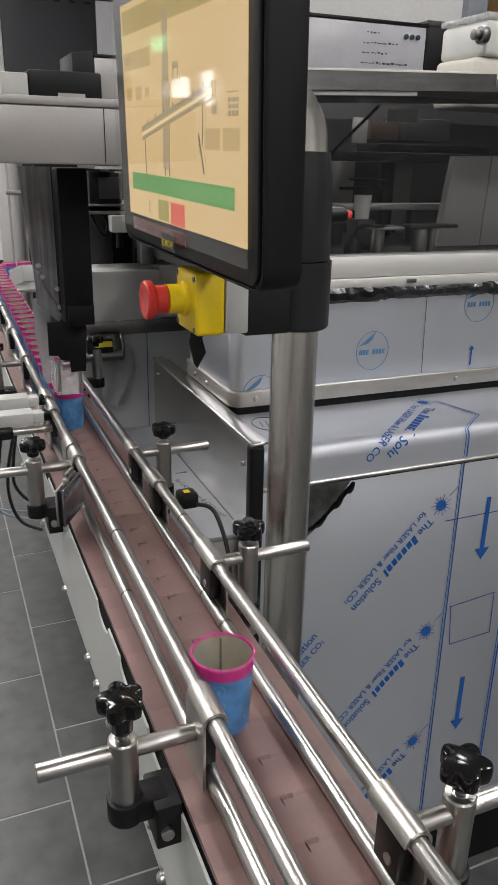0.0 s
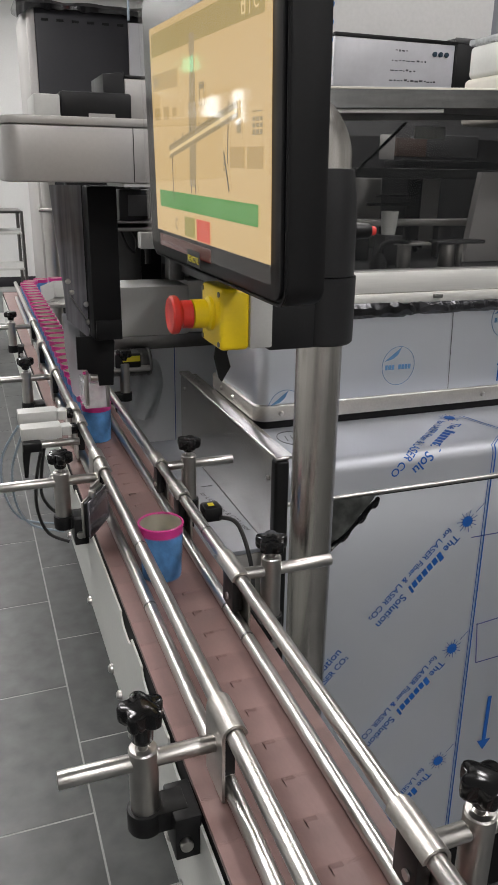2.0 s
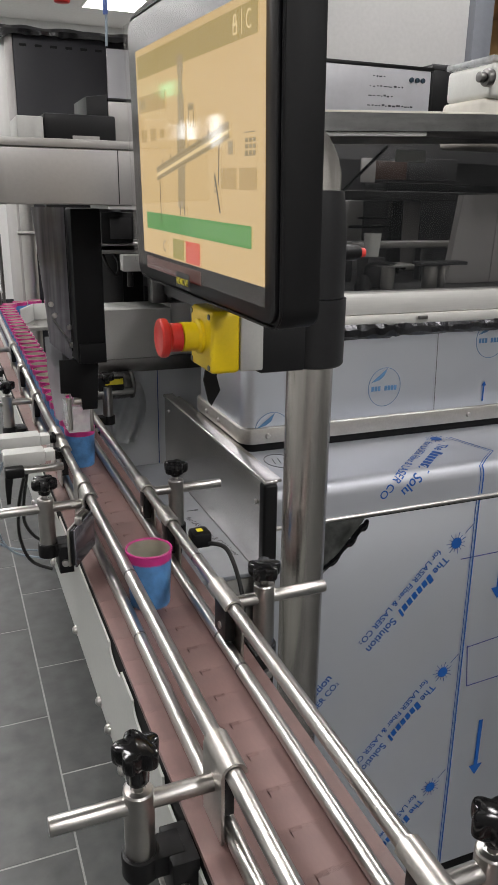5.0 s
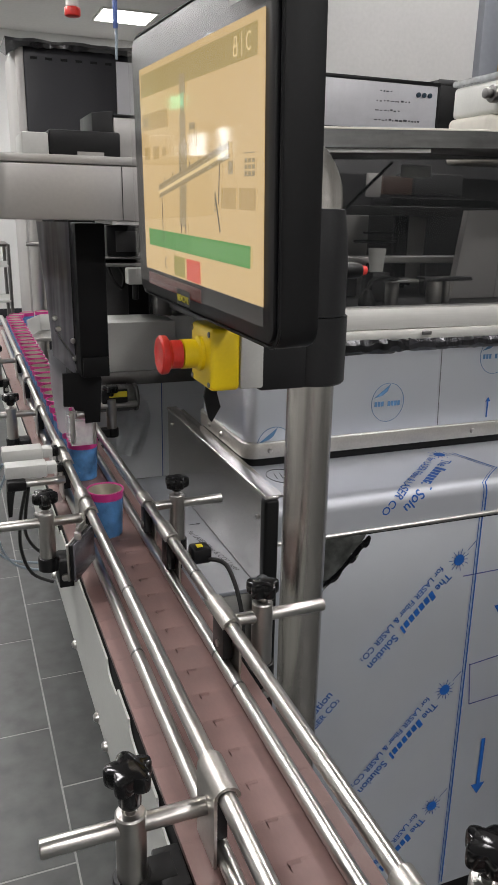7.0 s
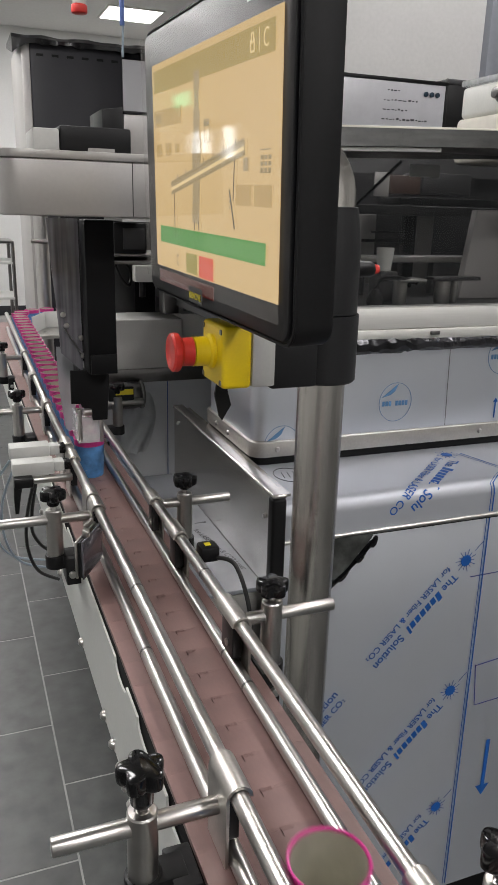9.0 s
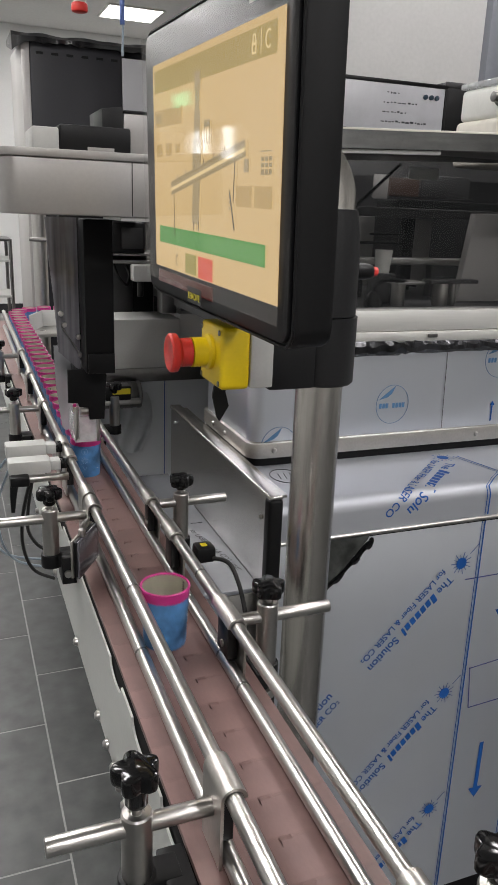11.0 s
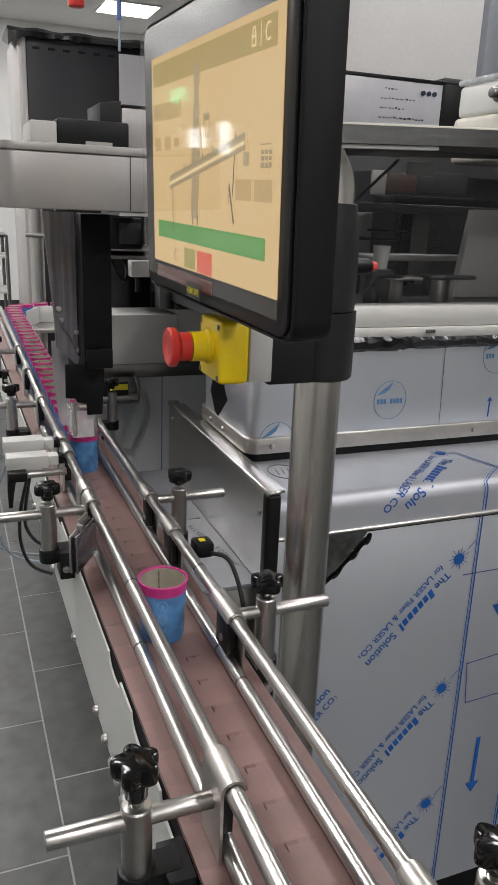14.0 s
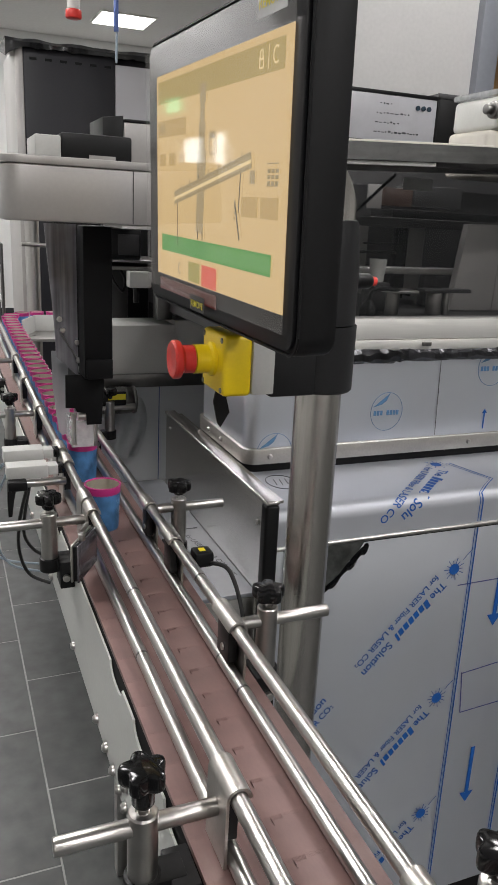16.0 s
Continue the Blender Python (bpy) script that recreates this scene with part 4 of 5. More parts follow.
solid("loose_film", bag, mat("grey_crumpled_film", (0.10, 0.105, 0.10), 0.3, 0.3, 0.2, 60, 0.3, (1, 1, 1), 0.5, 30), "crumpled dark film hanging under the lid", "plastic film")

edge = B()
prev = None
for i in range(31):
    v = i / 30
    x = 0.222 + 0.100 * (1 - v) ** 0.8 + 0.024
    z = 0.930 - v * 0.105 + 0.022 * v
    w, w2 = noise.noise(Vector((v * 9, 1.0, 0))), noise.noise(Vector((v * 17, 5.0, 0)))
    ring = [edge.verts.new((x - 0.003 + 0.008 * math.cos(a) * (1 + 0.6 * w) * (0.35 + v), PANEL_Y - 0.014 + 0.006 * math.sin(a) - 0.004 * w2, z - 0.002 - (0.010 + 0.008 * w2) * (0.5 - 0.5 * math.cos(a)))) for a in [2 * math.pi * k / 8 for k in range(8)]]
    if prev:
        for k in range(8):
            edge.faces.new((prev[k], prev[(k + 1) % 8], ring[(k + 1) % 8], ring[k]))
    prev = ring
solid("torn_film", edge, FOIL, "black crinkled edge of the hanging film", "plastic film", smooth=False)

# upper body
UX0 = 0.222
part("gasket", prism(B(), ring_outline(UX0 + 0.002, MX1, UPPER_Y - 0.004, 1.227, 0.02), "z", LZ + 0.0005, LZ + 0.0120), BLACK_MATT, machine, "dark gasket")
part("base_frame", prism(B(), ring_outline(UX0 - 0.001, MX1 + 0.001, UPPER_Y - 0.007, 1.230, 0.022), "z", LZ + 0.0125, 1.0215, 0.0015), STEEL_CLAMP, machine, "blank stainless base frame")
part("upper_body", prism(B(), ring_outline(UX0 + 0.004, MX1, UPPER_Y, 1.225, 0.022), "z", 1.022, 1.170), FILM, machine, "film-covered upper body")
for x, y in ((0.262, UPPER_Y - 0.0072), (0.633, UPPER_Y - 0.0072), (1.0, UPPER_Y - 0.0072)):
    part("screw", lathe(B(), [(0, 0.0035), (0.003, 0.003), (0.0045, 0.0), (0, 0)], 14, Matrix.Translation((x, y, 1.0095)) @ Matrix.Rotation(radians(90), 4, "X")), STEEL_ROD, machine)
for y in (1.10, 1.16):
    part("screw", lathe(B(), [(0, 0.0035), (0.003, 0.003), (0.0045, 0.0), (0, 0)], 14, Matrix.Translation((UX0 - 0.0012, y, 1.0095)) @ Matrix.Rotation(radians(-90), 4, "Y")), STEEL_ROD, machine)
part("lower_profile", box(B(), UX0 + 0.01, MX1, UPPER_Y - 0.010, UPPER_Y + 0.03, 1.1705, 1.1865, 0.0012), ALU, machine, "pale aluminium profile")
part("upper_profile", box(B(), UX0 + 0.01, MX1, UPPER_Y - 0.007, UPPER_Y + 0.03, 1.1875, 1.2190, 0.0012), ALU, machine, "pale aluminium profile")
part("latch", box(B(), 0.513, 0.529, UPPER_Y - 0.015, UPPER_Y - 0.0104, 1.1770, 1.1830, 0.001), STEEL_DARK, machine, "small dark latch")
# torn film edge along the profile
foil = B()
n = 90
prev = None
for i in range(n + 1):
    x = 0.36 + i / n * 0.72
    w = 0.5 + 0.5 * noise.noise(Vector((x * 16, 0.3, 0.0)))
    w2 = noise.noise(Vector((x * 38, 4.0, 0.0)))
    ring = []
    for k in range(7):
        a = 2 * math.pi * k / 7
        ring.append(foil.verts.new((x, UPPER_Y - 0.013 + 0.006 * math.cos(a) * (0.6 + w) + 0.004 * w2, 1.1625 + 0.003 * w2 + (0.0065 + 0.0075 * w) * math.sin(a + w2 * 1.5))))
    if prev:
        for k in range(7):
            foil.faces.new((prev[k], prev[(k + 1) % 7], ring[(k + 1) % 7], ring[k]))
    prev = ring
solid("torn_film", foil, mat("silvery_black_film", (0.045, 0.045, 0.05), 0.24, 0.6, 0.5, 25, 0.0, (2, 1, 1), 0.8, 12), "black torn film bunched along the profile", "plastic film", smooth=False)

# glazed chamber
CH1 = 1.62
glass = part("front_pane", box(B(), UX0 + 0.03, MX1 - 0.03, UPPER_Y + 0.006, UPPER_Y + 0.012, 1.2195, 1.4445), GLASS_DARK, machine, "smoked glass front pane", False)
glass.visible_shadow = False
part("chamber_floor", box(B(), UX0 + 0.012, MX1, UPPER_Y + 0.031, CH1, 1.1710, 1.2050), GUNMETAL, machine)
part("chamber_back", box(B(), UX0 + 0.012, MX1, CH1, CH1 + 0.01, 0.93, 1.4440), GUNMETAL, machine)
pane = part("side_pane", box(B(), UX0 + 0.013, UX0 + 0.019, UPPER_Y + 0.032, CH1 - 0.001, 1.2055, 1.4440), GLASS_DARK, machine, "smoked glass side pane", False)
pane.visible_shadow = False
part("chamber_end", box(B(), MX1 - 0.02, MX1 - 0.001, UPPER_Y + 0.032, CH1 - 0.001, 1.2055, 1.4440), GUNMETAL, machine)
TILTED = Matrix.Translation((0.345, UPPER_Y, 1.455)) @ Matrix.Rotation(radians(-2.2), 4, "Y") @ Matrix.Translation((-0.345, -UPPER_Y, -1.455))
for nm, bm, m, lb in (("top_rail", prism(B(), [(UPPER_Y - 0.022, 1.4435), (UPPER_Y - 0.022, 1.4670), (UPPER_Y + 0.20, 1.4670), (UPPER_Y + 0.20, 1.4630), (UPPER_Y - 0.017, 1.4630), (UPPER_Y - 0.017, 1.4435)], "x", UX0, 0.630), RAIL_SHINE, "steel top rail with film residue"),
                      ("top_ledge", box(B(), UX0, MX1, UPPER_Y + 0.0, UPPER_Y + 0.30, 1.4445, 1.4625, 0.001), STEEL_DARK, ""),
                      ("light_strip", box(B(), UX0 + 0.01, 0.498, UPPER_Y - 0.0160, UPPER_Y - 0.003, 1.4375, 1.4428, 0.001), WHITE_PL, "pale strip below the rail"),
                      ("top_sheet", box(B(), UX0 + 0.01, 0.600, UPPER_Y - 0.016, UPPER_Y + 0.19, 1.4675, 1.4705, 0.001), PAPER, "cream sheet on the rail")):
    part(nm, bm, m, machine, lb).matrix_basis = TILTED

# inside the chamber
BROWN = mat("brown_motor", (0.07, 0.04, 0.03), 0.5)
inn = [("ledge", (0.36, 1.70, 1.32, 1.44, 1.354, 1.372), GUNMETAL), ("upright", (0.712, 0.739, 1.40, 1.42, 1.206, 1.3535), BLACK_MATT),
       ("panel", (0.560, 0.700, 1.50, 1.505, 1.206, 1.3535), GREY_PAINT), ("panel", (0.755, 0.815, 1.45, 1.455, 1.206, 1.3535), GREY_PAINT), ("tilted_sheet", (0.655, 0.690, 1.44, 1.445, 1.390, 1.438), GREY_PAINT), ("drive_box", (0.700, 0.772, 1.45, 1.48, 1.397, 1.434), BROWN),
       ("drive_foot", (0.700, 0.98, 1.41, 1.50, 1.3725, 1.390), BLACK_MATT), ("upper_plate", (0.618, 0.682, 1.25, 1.256, 1.422, 1.4435), GREY_PL), ("side_box", (0.790, 0.916, 1.47, 1.55, 1.397, 1.443), GUNMETAL),
       ("slide", (0.50, 0.78, 1.26, 1.30, 1.268, 1.280), STEEL_SHEET), ("slide_foot", (0.52, 0.55, 1.27, 1.29, 1.206, 1.2675), GUNMETAL), ("slide_foot", (0.70, 0.73, 1.27, 1.29, 1.206, 1.2675), GUNMETAL),
       ("roller_plate", (0.52, 0.575, 1.10, 1.14, 1.2465, 1.252), STEEL_SHEET), ("clamp_bar", (0.600, 0.700, 1.12, 1.15, 1.2465, 1.253), GUNMETAL), ("rod_holder", (0.60, 0.70, 1.38, 1.385, 1.300, 1.306), BLACK_MATT), ("rod_holder", (0.62, 0.71, 1.38, 1.385, 1.318, 1.322), BLACK_MATT), ("box", (0.48, 0.54, 1.36, 1.42, 1.206, 1.262), GREY_PAINT)]
for nm, b, m in inn:
    part(nm, box(B(), *b, 0.002), m, machine)
part("sloped_cover", prism(B(), [(0.713, 1.206), (0.735, 1.366), (0.817, 1.368), (0.812, 1.206)], "y", 1.197, 1.215, 0.002), GREY_PAINT, machine, "grey sloped cover")
part("sloped_cover", prism(B(), [(0.8145, 1.206), (0.8195, 1.368), (1.10, 1.368), (1.10, 1.206)], "y", 1.199, 1.215, 0.002), GREY_PAINT, machine, "grey sloped cover")
part("beaker", lathe(B(), [(0, 1.206), (0.012, 1.206), (0.016, 1.246), (0.0148, 1.246), (0.011, 1.209), (0, 1.209)], 24, Matrix.Translation((0.548, 1.20, 0.052))), WHITE_PL, machine, "white plastic beaker")
part("beaker_stand", box(B(), 0.53, 0.566, 1.18, 1.22, 1.206, 1.2575, 0.002), GUNMETAL, machine)
for x, r in ((0.547, 0.012), (0.634, 0.014), (0.660, 0.006)):
    part("roller", cyl(B(), (x, 1.14, 1.206), (x, 1.14, 1.246), r, 24, None, 0.002), STEEL_DARK if r > 0.015 else STEEL_ROD, machine, "round steel roller")
part("valve", lathe(B(), [(0, 0.0), (0.013, 0.0), (0.015, 0.012), (0.010, 0.024), (0.006, 0.030), (0, 0.030)], 20, Matrix.Translation((0.475, 1.10, 1.206))), BLACK, machine)
part("hose", tube(B(), smooth_curve([(0.475, 1.10, 1.235), (0.482, 1.10, 1.25), (0.51, 1.10, 1.255), (0.56, 1.11, 1.245)], 8), 0.004, 8), BLACK, machine, "black bent hose")
part("strut", cyl(B(), (0.475, 1.20, 1.362), (0.566, 1.20, 1.443), 0.0028, 10), BLACK_MATT, machine)

# print on the film
FY = PANEL_Y - 0.0008
def upright(x, z, angle, y=FY):
    """Lettering on a face that looks towards -y."""
    return Matrix.Translation((x, y, z)) @ Matrix.Rotation(radians(90), 4, "X") @ Matrix.Rotation(radians(angle), 4, "Z")


def run_line(pieces, parent, place, skip=0.0):
    """Lays words end to end; place(u, v) gives the point on the film. A piece is (text, size, gap) or (width, height, gap) for a plain mark."""
    u = skip
    for what, size, gap in pieces:
        if isinstance(what, str):
            me = lettering(what, size)
            w = max(v.co.x for v in me.vertices)
        else:
            # seven slanted blocks stand for a maker's name
            w, step = what, what / 7
            for k in range(7):
                h = size * (1.0 if k in (0, 6) else 0.74)
                a, b = u + k * step, u + k * step + step * (0.40 if k == 6 else 0.76)
                bar = bpy.data.meshes.new("film_bar")
                bar.from_pydata([place(*q) for q in ((a, 0), (b, 0), (b + h * 0.2, h), (a + h * 0.2, h))], [], [(0, 1, 2, 3)])
                bar.materials.append(PRINT)
                new("film_bar", bar).parent = parent
            u += w + gap
            continue
        for v in me.vertices:
            v.co = place(u + v.co.x, v.co.y)
        me.materials.clear()
        me.materials.append(PRINT)
        new("film_print", me).parent = parent
        u += w + gap
    return u


def text_width(text, size):
    return max(v.co.x for v in lettering(text, size).vertices)


S1, S2 = 0.0192, 0.0148
W2 = text_width("for LASER Fiber & LASER CO", S2) + 0.0065
BAR = W2 - text_width("The", S1) - text_width("Solution", S1) - 0.013


def film_lines(place, parent, word="Solution", tail=True):
    run_line([("The", S1, 0.0060), (BAR, 0.0150, 0.0060), (word, S1, 0)], parent, place)
    below = lambda u, v: place(u, v - 0.0190)
    run_line([("for LASER Fiber & LASER CO", S2, 0.001)] + ([("2", S2 * 0.6, 0)] if tail else []), parent, below)


def film_block(x, z, angle):
    """Two slanted lines of film print on the front panel."""
    c, q = math.cos(radians(angle)), math.sin(radians(angle))
    film_lines(lambda u, v: Vector((x + c * u - q * v, FY, z + q * u + c * v)), front_panel)


def burst(x, z):
    bm = B()
    out = []
    for k in range(14):
        r1 = 0.0185 if k % 2 else 0.0150
        for da, r in ((-0.16, 0.0088), (-0.035, 0.0100), (-0.030, r1), (0.030, r1), (0.035, 0.0100), (0.16, 0.0088)):
            a = 2 * math.pi * k / 14 + da
            out.append((r * math.cos(a), r * math.sin(a)))
    prism(bm, out, "z", 0, 0.0003)
    o = part("film_star", bm, PRINT, machine, "blue star print", False)
    o.matrix_basis = upright(x, z, 0)


def strip(name, x0, z0, x1, z1, w, material, y=FY):
    bm = B()
    d = math.hypot(x1 - x0, z1 - z0)
    box(bm, 0, d, -w / 2, w / 2, 0, 0.0003)
    o = part(name, bm, material, machine, "", False)
    o.matrix_basis = upright(x0, z0, math.degrees(math.atan2(z1 - z0, x1 - x0)), y)


def arrow(x, z0, z1, w, y=FY):
    bm = B()
    s = 1 if z1 > z0 else -1
    h = abs(z1 - z0)
    prism(bm, [(-w * 0.28, 0), (w * 0.28, 0), (w * 0.28, s * (h - w * 1.5)), (w, s * (h - w * 1.5)), (0, s * h), (-w, s * (h - w * 1.5)), (-w * 0.28, s * (h - w * 1.5))], "z", 0, 0.0003)
    o = part("film_arrow", bm, PRINT, machine, "blue arrow print", False)
    o.matrix_basis = upright(x, z0, 0, y)


for k in range(3):
    z = 0.858 - 0.2295 * k
    burst(0.513, z)
    film_block(0.494, z - 0.018, 226)
    strip("film_line", 0.527, z + 0.014, 0.541, z + 0.028, 0.0009, PRINT)
for z in (0.74, 0.5105):
    film_block(0.180, z - 0.206, 46)
    film_block(0.72, z - 0.10, 46)
for x, w in ((0.5415, 0.0011), (0.5465, 0.0022)):
    strip("film_line", x, 0.928, x + 0.006, 0.22, w, PRINT)
for x, w in ((0.664, 0.0014), (0.669, 0.0026)):
    strip("film_line", x, 0.928, x + 0.006, 0.22, w, PRINT)
arrow(0.605, 0.858, 0.745, 0.014)
arrow(0.605, 0.511, 0.397, 0.014)
for a in ((0.556, 0.665, 0.645, 0.674), (0.645, 0.674, 0.648, 0.594), (0.648, 0.594, 0.565, 0.589), (0.565, 0.589, 0.557, 0.667)):
    strip("marker_line", *a, 0.0016, INK)
strip("marker_line", 0.524, 0.829, 0.632, 0.830, 0.0016, INK)
# print on the lid
def over_lid(x, d):
    """A point on the lid: d runs back from the bend on top, and down over the bend and the front below nought."""
    r, yc, zc = 0.0207, PANEL_Y + 0.016, LZ - 0.020
    a = -d / 0.020
    if d >= 0:
        return Vector((x, yc + d, LZ + 0.0007))
    if a < math.pi / 2:
        return Vector((x, yc - r * math.sin(a), zc + r * math.cos(a)))
    return Vector((x, yc - r, zc - (-d - 0.010 * math.pi)))


def lid_print(x, d, angle):
    c, q = math.cos(radians(angle)), math.sin(radians(angle))
    return lambda u, v: over_lid(x + 1.14 * (c * u - q * v), max(d + 1.14 * (q * u + c * v), -0.060))


film_lines(lid_print(0.536, 0.080, 221), lid_part, "Solu", False)
run_line([("The", S1, 0)], lid_part, lid_print(0.262, 0.000, 221))


def lid_line(pts, w):
    bm = B()
    for (x0, d0), (x1, d1) in zip(pts, pts[1:]):
        n = max(2, int(abs(d1 - d0) / 0.004))
        row = [over_lid(x0 + (x1 - x0) * k / n, d0 + (d1 - d0) * k / n) for k in range(n + 1)]
        for a, b in zip(row, row[1:]):
            bm.faces.new([bm.verts.new(q) for q in (a - Vector((w, 0, 0)), a + Vector((w, 0, 0)), b + Vector((w, 0, 0)), b - Vector((w, 0, 0)))])
    new("film_line", mesh_of("film_line", bm, PRINT, False)).parent = lid_part


lid_line([(0.566, 0.104), (0.588, 0.020), (0.541, -0.016), (0.541, -0.060)], 0.0007)
lid_line([(0.573, 0.104), (0.594, 0.020), (0.546, -0.016), (0.546, -0.060)], 0.0012)
st_mesh = B()
for k in range(14):
    a = 2 * math.pi * k / 14
    for r0, r1, w in ((0.0, 0.0095, 0.24), (0.010, 0.0185 if k % 2 else 0.0150, 0.05)):
        pts = [(r0, a - w * 0.5), (r1, a - w), (r1, a + w), (r0 + 0.0001, a + w * 0.5)]
        st_mesh.faces.new([st_mesh.verts.new(over_lid(0.546 + r * math.cos(b), 0.103 + r * math.sin(b))) for r, b in pts])
new("film_star", mesh_of("film_star", st_mesh, PRINT, False)).parent = lid_part
sc = B()
for k in range(26):
    a0, a1 = 2 * math.pi * k / 26, 2 * math.pi * (k + 1) / 26
    cyl(sc, (0.023 * math.cos(a0), 0.030 * math.sin(a0), 0), (0.023 * math.cos(a1), 0.030 * math.sin(a1), 0), 0.0006, 6)
for k in range(3):
    cyl(sc, (-0.012 + 0.009 * k, -0.010, 0), (-0.008 + 0.009 * k, 0.012, 0), 0.0006, 6)
o = part("marker_scribble", sc, GREY_INK, machine, "scribbled ring on the film")
o.matrix_basis = pose(0.262, 0.945, LZ + 0.0004)
# round maker's mark on the upper body, letters as bars
UY = UPPER_Y - 0.0008
def round_mark(x, z):
    bm = B()
    for k in range(40):
        a0, a1 = 2 * math.pi * k / 40, 2 * math.pi * (k + 1) / 40
        cyl(bm, (0.0295 * math.cos(a0), 0.0315 * math.sin(a0), 0), (0.0295 * math.cos(a1), 0.0315 * math.sin(a1), 0), 0.0005, 6)
    prism(bm, [(-0.026, 0.008), (-0.010, 0.020), (0.004, 0.0305), (-0.002, 0.018), (-0.010, 0.012)], "z", 0, 0.0003)
    for k in range(8):
        if k not in (3,):
            box(bm, -0.024 + 0.006 * k, -0.0195 + 0.006 * k, -0.006, 0.002, 0, 0.0003)
    o = part("film_mark", bm, mat("pale_blue_film_mark", (0.10, 0.22, 0.40), 0.4), machine, "round blue film mark", False)
    o.matrix_basis = upright(x, z, 0, UY)


round_mark(0.467, 1.069)
round_mark(0.668, 1.136)
round_mark(0.272, 1.013)
arrow(0.664, 1.029, 1.064, 0.005, UY)
strip("film_line", 0.566, 1.023, 0.561, 1.160, 0.0008, GREY_INK, UY)

def tuck(parent, names, test=None):
    """Make these small pieces parts of a part of their thing."""
    for o in list(parent.parent.children):
        if o is not parent and o.name.split(".")[0] in names and (test is None or test(o)):
            o.parent = parent


def child(ob, name):
    return next(o for o in ob.children if o.name.split(".")[0] == name)


prints = ("film_print", "film_bar", "film_star", "film_line", "film_arrow", "film_mark", "marker_line", "marker_scribble")
tuck(child(machine, "front_panel"), prints, lambda o: o.matrix_basis.translation.z < 0.93)
tuck(child(machine, "lid"), prints + ("lid_hem",), lambda o: o.matrix_basis.translation.z < 1.0)
tuck(child(machine, "upper_body"), prints)
tuck(child(machine, "lower_profile"), ("latch",))
tuck(child(mon, "page"), ("header_bar", "status_bar", "status_highlight", "stop_button", "start_button", "key", "field", "field_mark", "keypad_dot", "globe_icon", "page_icon", "drawing", "footer_shadow"))
tuck(child(stop, "front_shell"), ("screw", "collar"))
tuck(child(stand, "lock_knob"), ("lock_tip",))
tuck(child(conveyor, "side_plate"), ("bolt",))

# ---- rear block behind the chamber, with what stands on it ----
rear = thing("rear_cabinet", "dark steel rear cabinet of the packaging machine", "cabinet", (0, 0, 0))
part("body", box(B(), 0.62, 2.3, 1.97, 2.75, 0.0, 1.585, 0.003), GUNMETAL, rear)
wb = thing("whiteboard", "white board with scribbled notes and blue magnets", "whiteboard", (0.86, 2.10, 1.5865))
part("board", box(B(), 0, 0.395, 0, 0.012, 0.004, 0.140, 0.002), BOARD, wb, "white writing surface")
for b in ((0, 0.403, -0.003, 0.018, 0.1405, 0.1500), (0.3955, 0.403, -0.003, 0.018, 0.0, 0.140)):
    part("frame", box(B(), *b, 0.001), BLACK, wb)
rnd = random.Random(8)
for j, (x, n) in enumerate(((0.195, 4), (0.185, 9), (0.182, 7), (0.180, 13))):
    for k in range(n):
        w = 0.004 + 0.009 * rnd.random()
        z = 0.112 - 0.026 * j + 0.003 * rnd.random()
        if x + w < 0.385:
            part("note", box(B(), x, x + w, -0.0006, -0.0001, z, z + 0.0022 + 0.003 * rnd.random()), GREY_INK, wb, "", False)
        x += w + 0.003 + 0.004 * rnd.random()
for k in range(3):
    part("magnet", cyl(B(), (0.325 + 0.020 * k, -0.0001, 0.112), (0.325 + 0.020 * k, -0.007, 0.112), 0.0070, 20, None, 0.001), mat("dark_teal_magnet", (0.012, 0.035, 0.06), 0.35), wb, "dark blue round magnet")
tuck(child(wb, "board"), ("note", "magnet"))
bk = thing("black_box", "black equipment box beside the white board", "box", (1.27, 2.12, 1.5865))
part("body", box(B(), 0, 0.22, 0, 0.2, 0, 0.165, 0.004), BLACK, bk)
part("rim", box(B(), -0.003, 0.223, -0.003, 0.0, 0.150, 0.165, 0.001), GUNMETAL, bk)
tape = thing("film_unwinder", "white plastic unwinder head with clear cover and chrome knob", "unwinder", (0.955, 1.50, 1.4700))
part("base", box(B(), -0.005, 0.5, -0.05, 0.10, 0.0, 0.100, 0.012, 3), PAPER, tape, "cream base")
part("head", box(B(), 0.005, 0.5, -0.06, 0.10, 0.1005, 0.168, 0.01, 3), WHITE_PL, tape, "white head")
part("cover", box(B(), 0.0, 0.5, -0.065, 0.10, 0.1685, 0.182, 0.004), ACRYLIC, tape, "clear cover")
kb = B()
cyl(kb, (0.0, -0.066, 0.136), (-0.018, -0.066, 0.136), 0.018, 24, None, 0.004)
cyl(kb, (-0.0182, -0.066, 0.136), (-0.034, -0.066, 0.136), 0.011, 20, None, 0.003)
part("knob", kb, STEEL_DARK, tape, "dark chrome knob")
# partition and board behind
solid("wall_partition", box(B(), 0.95, 2.03, 3.0, 3.12, 0.0, CEIL - 0.001), WALL_TONED, "plain partition wall, its colour greyed to offset the near lamp", "wall", kind="structure", smooth=False)
frm = thing("door_frame", "slate grey door frame at the end of the partition", "door frame", (0, 0, 0), kind="structure")
part("jamb", box(B(), 2.032, 2.13, 2.96, 3.16, 0.0, 2.35, 0.004), mat("slate_grey_paint", (0.15, 0.16, 0.18), 0.5, 0.0, 0.05, 60, 0.02), frm)
shelf = thing("wooden_shelf", "brown wooden shelf unit with boxes beyond the partition", "shelf", (2.16, 3.3, 0.0))
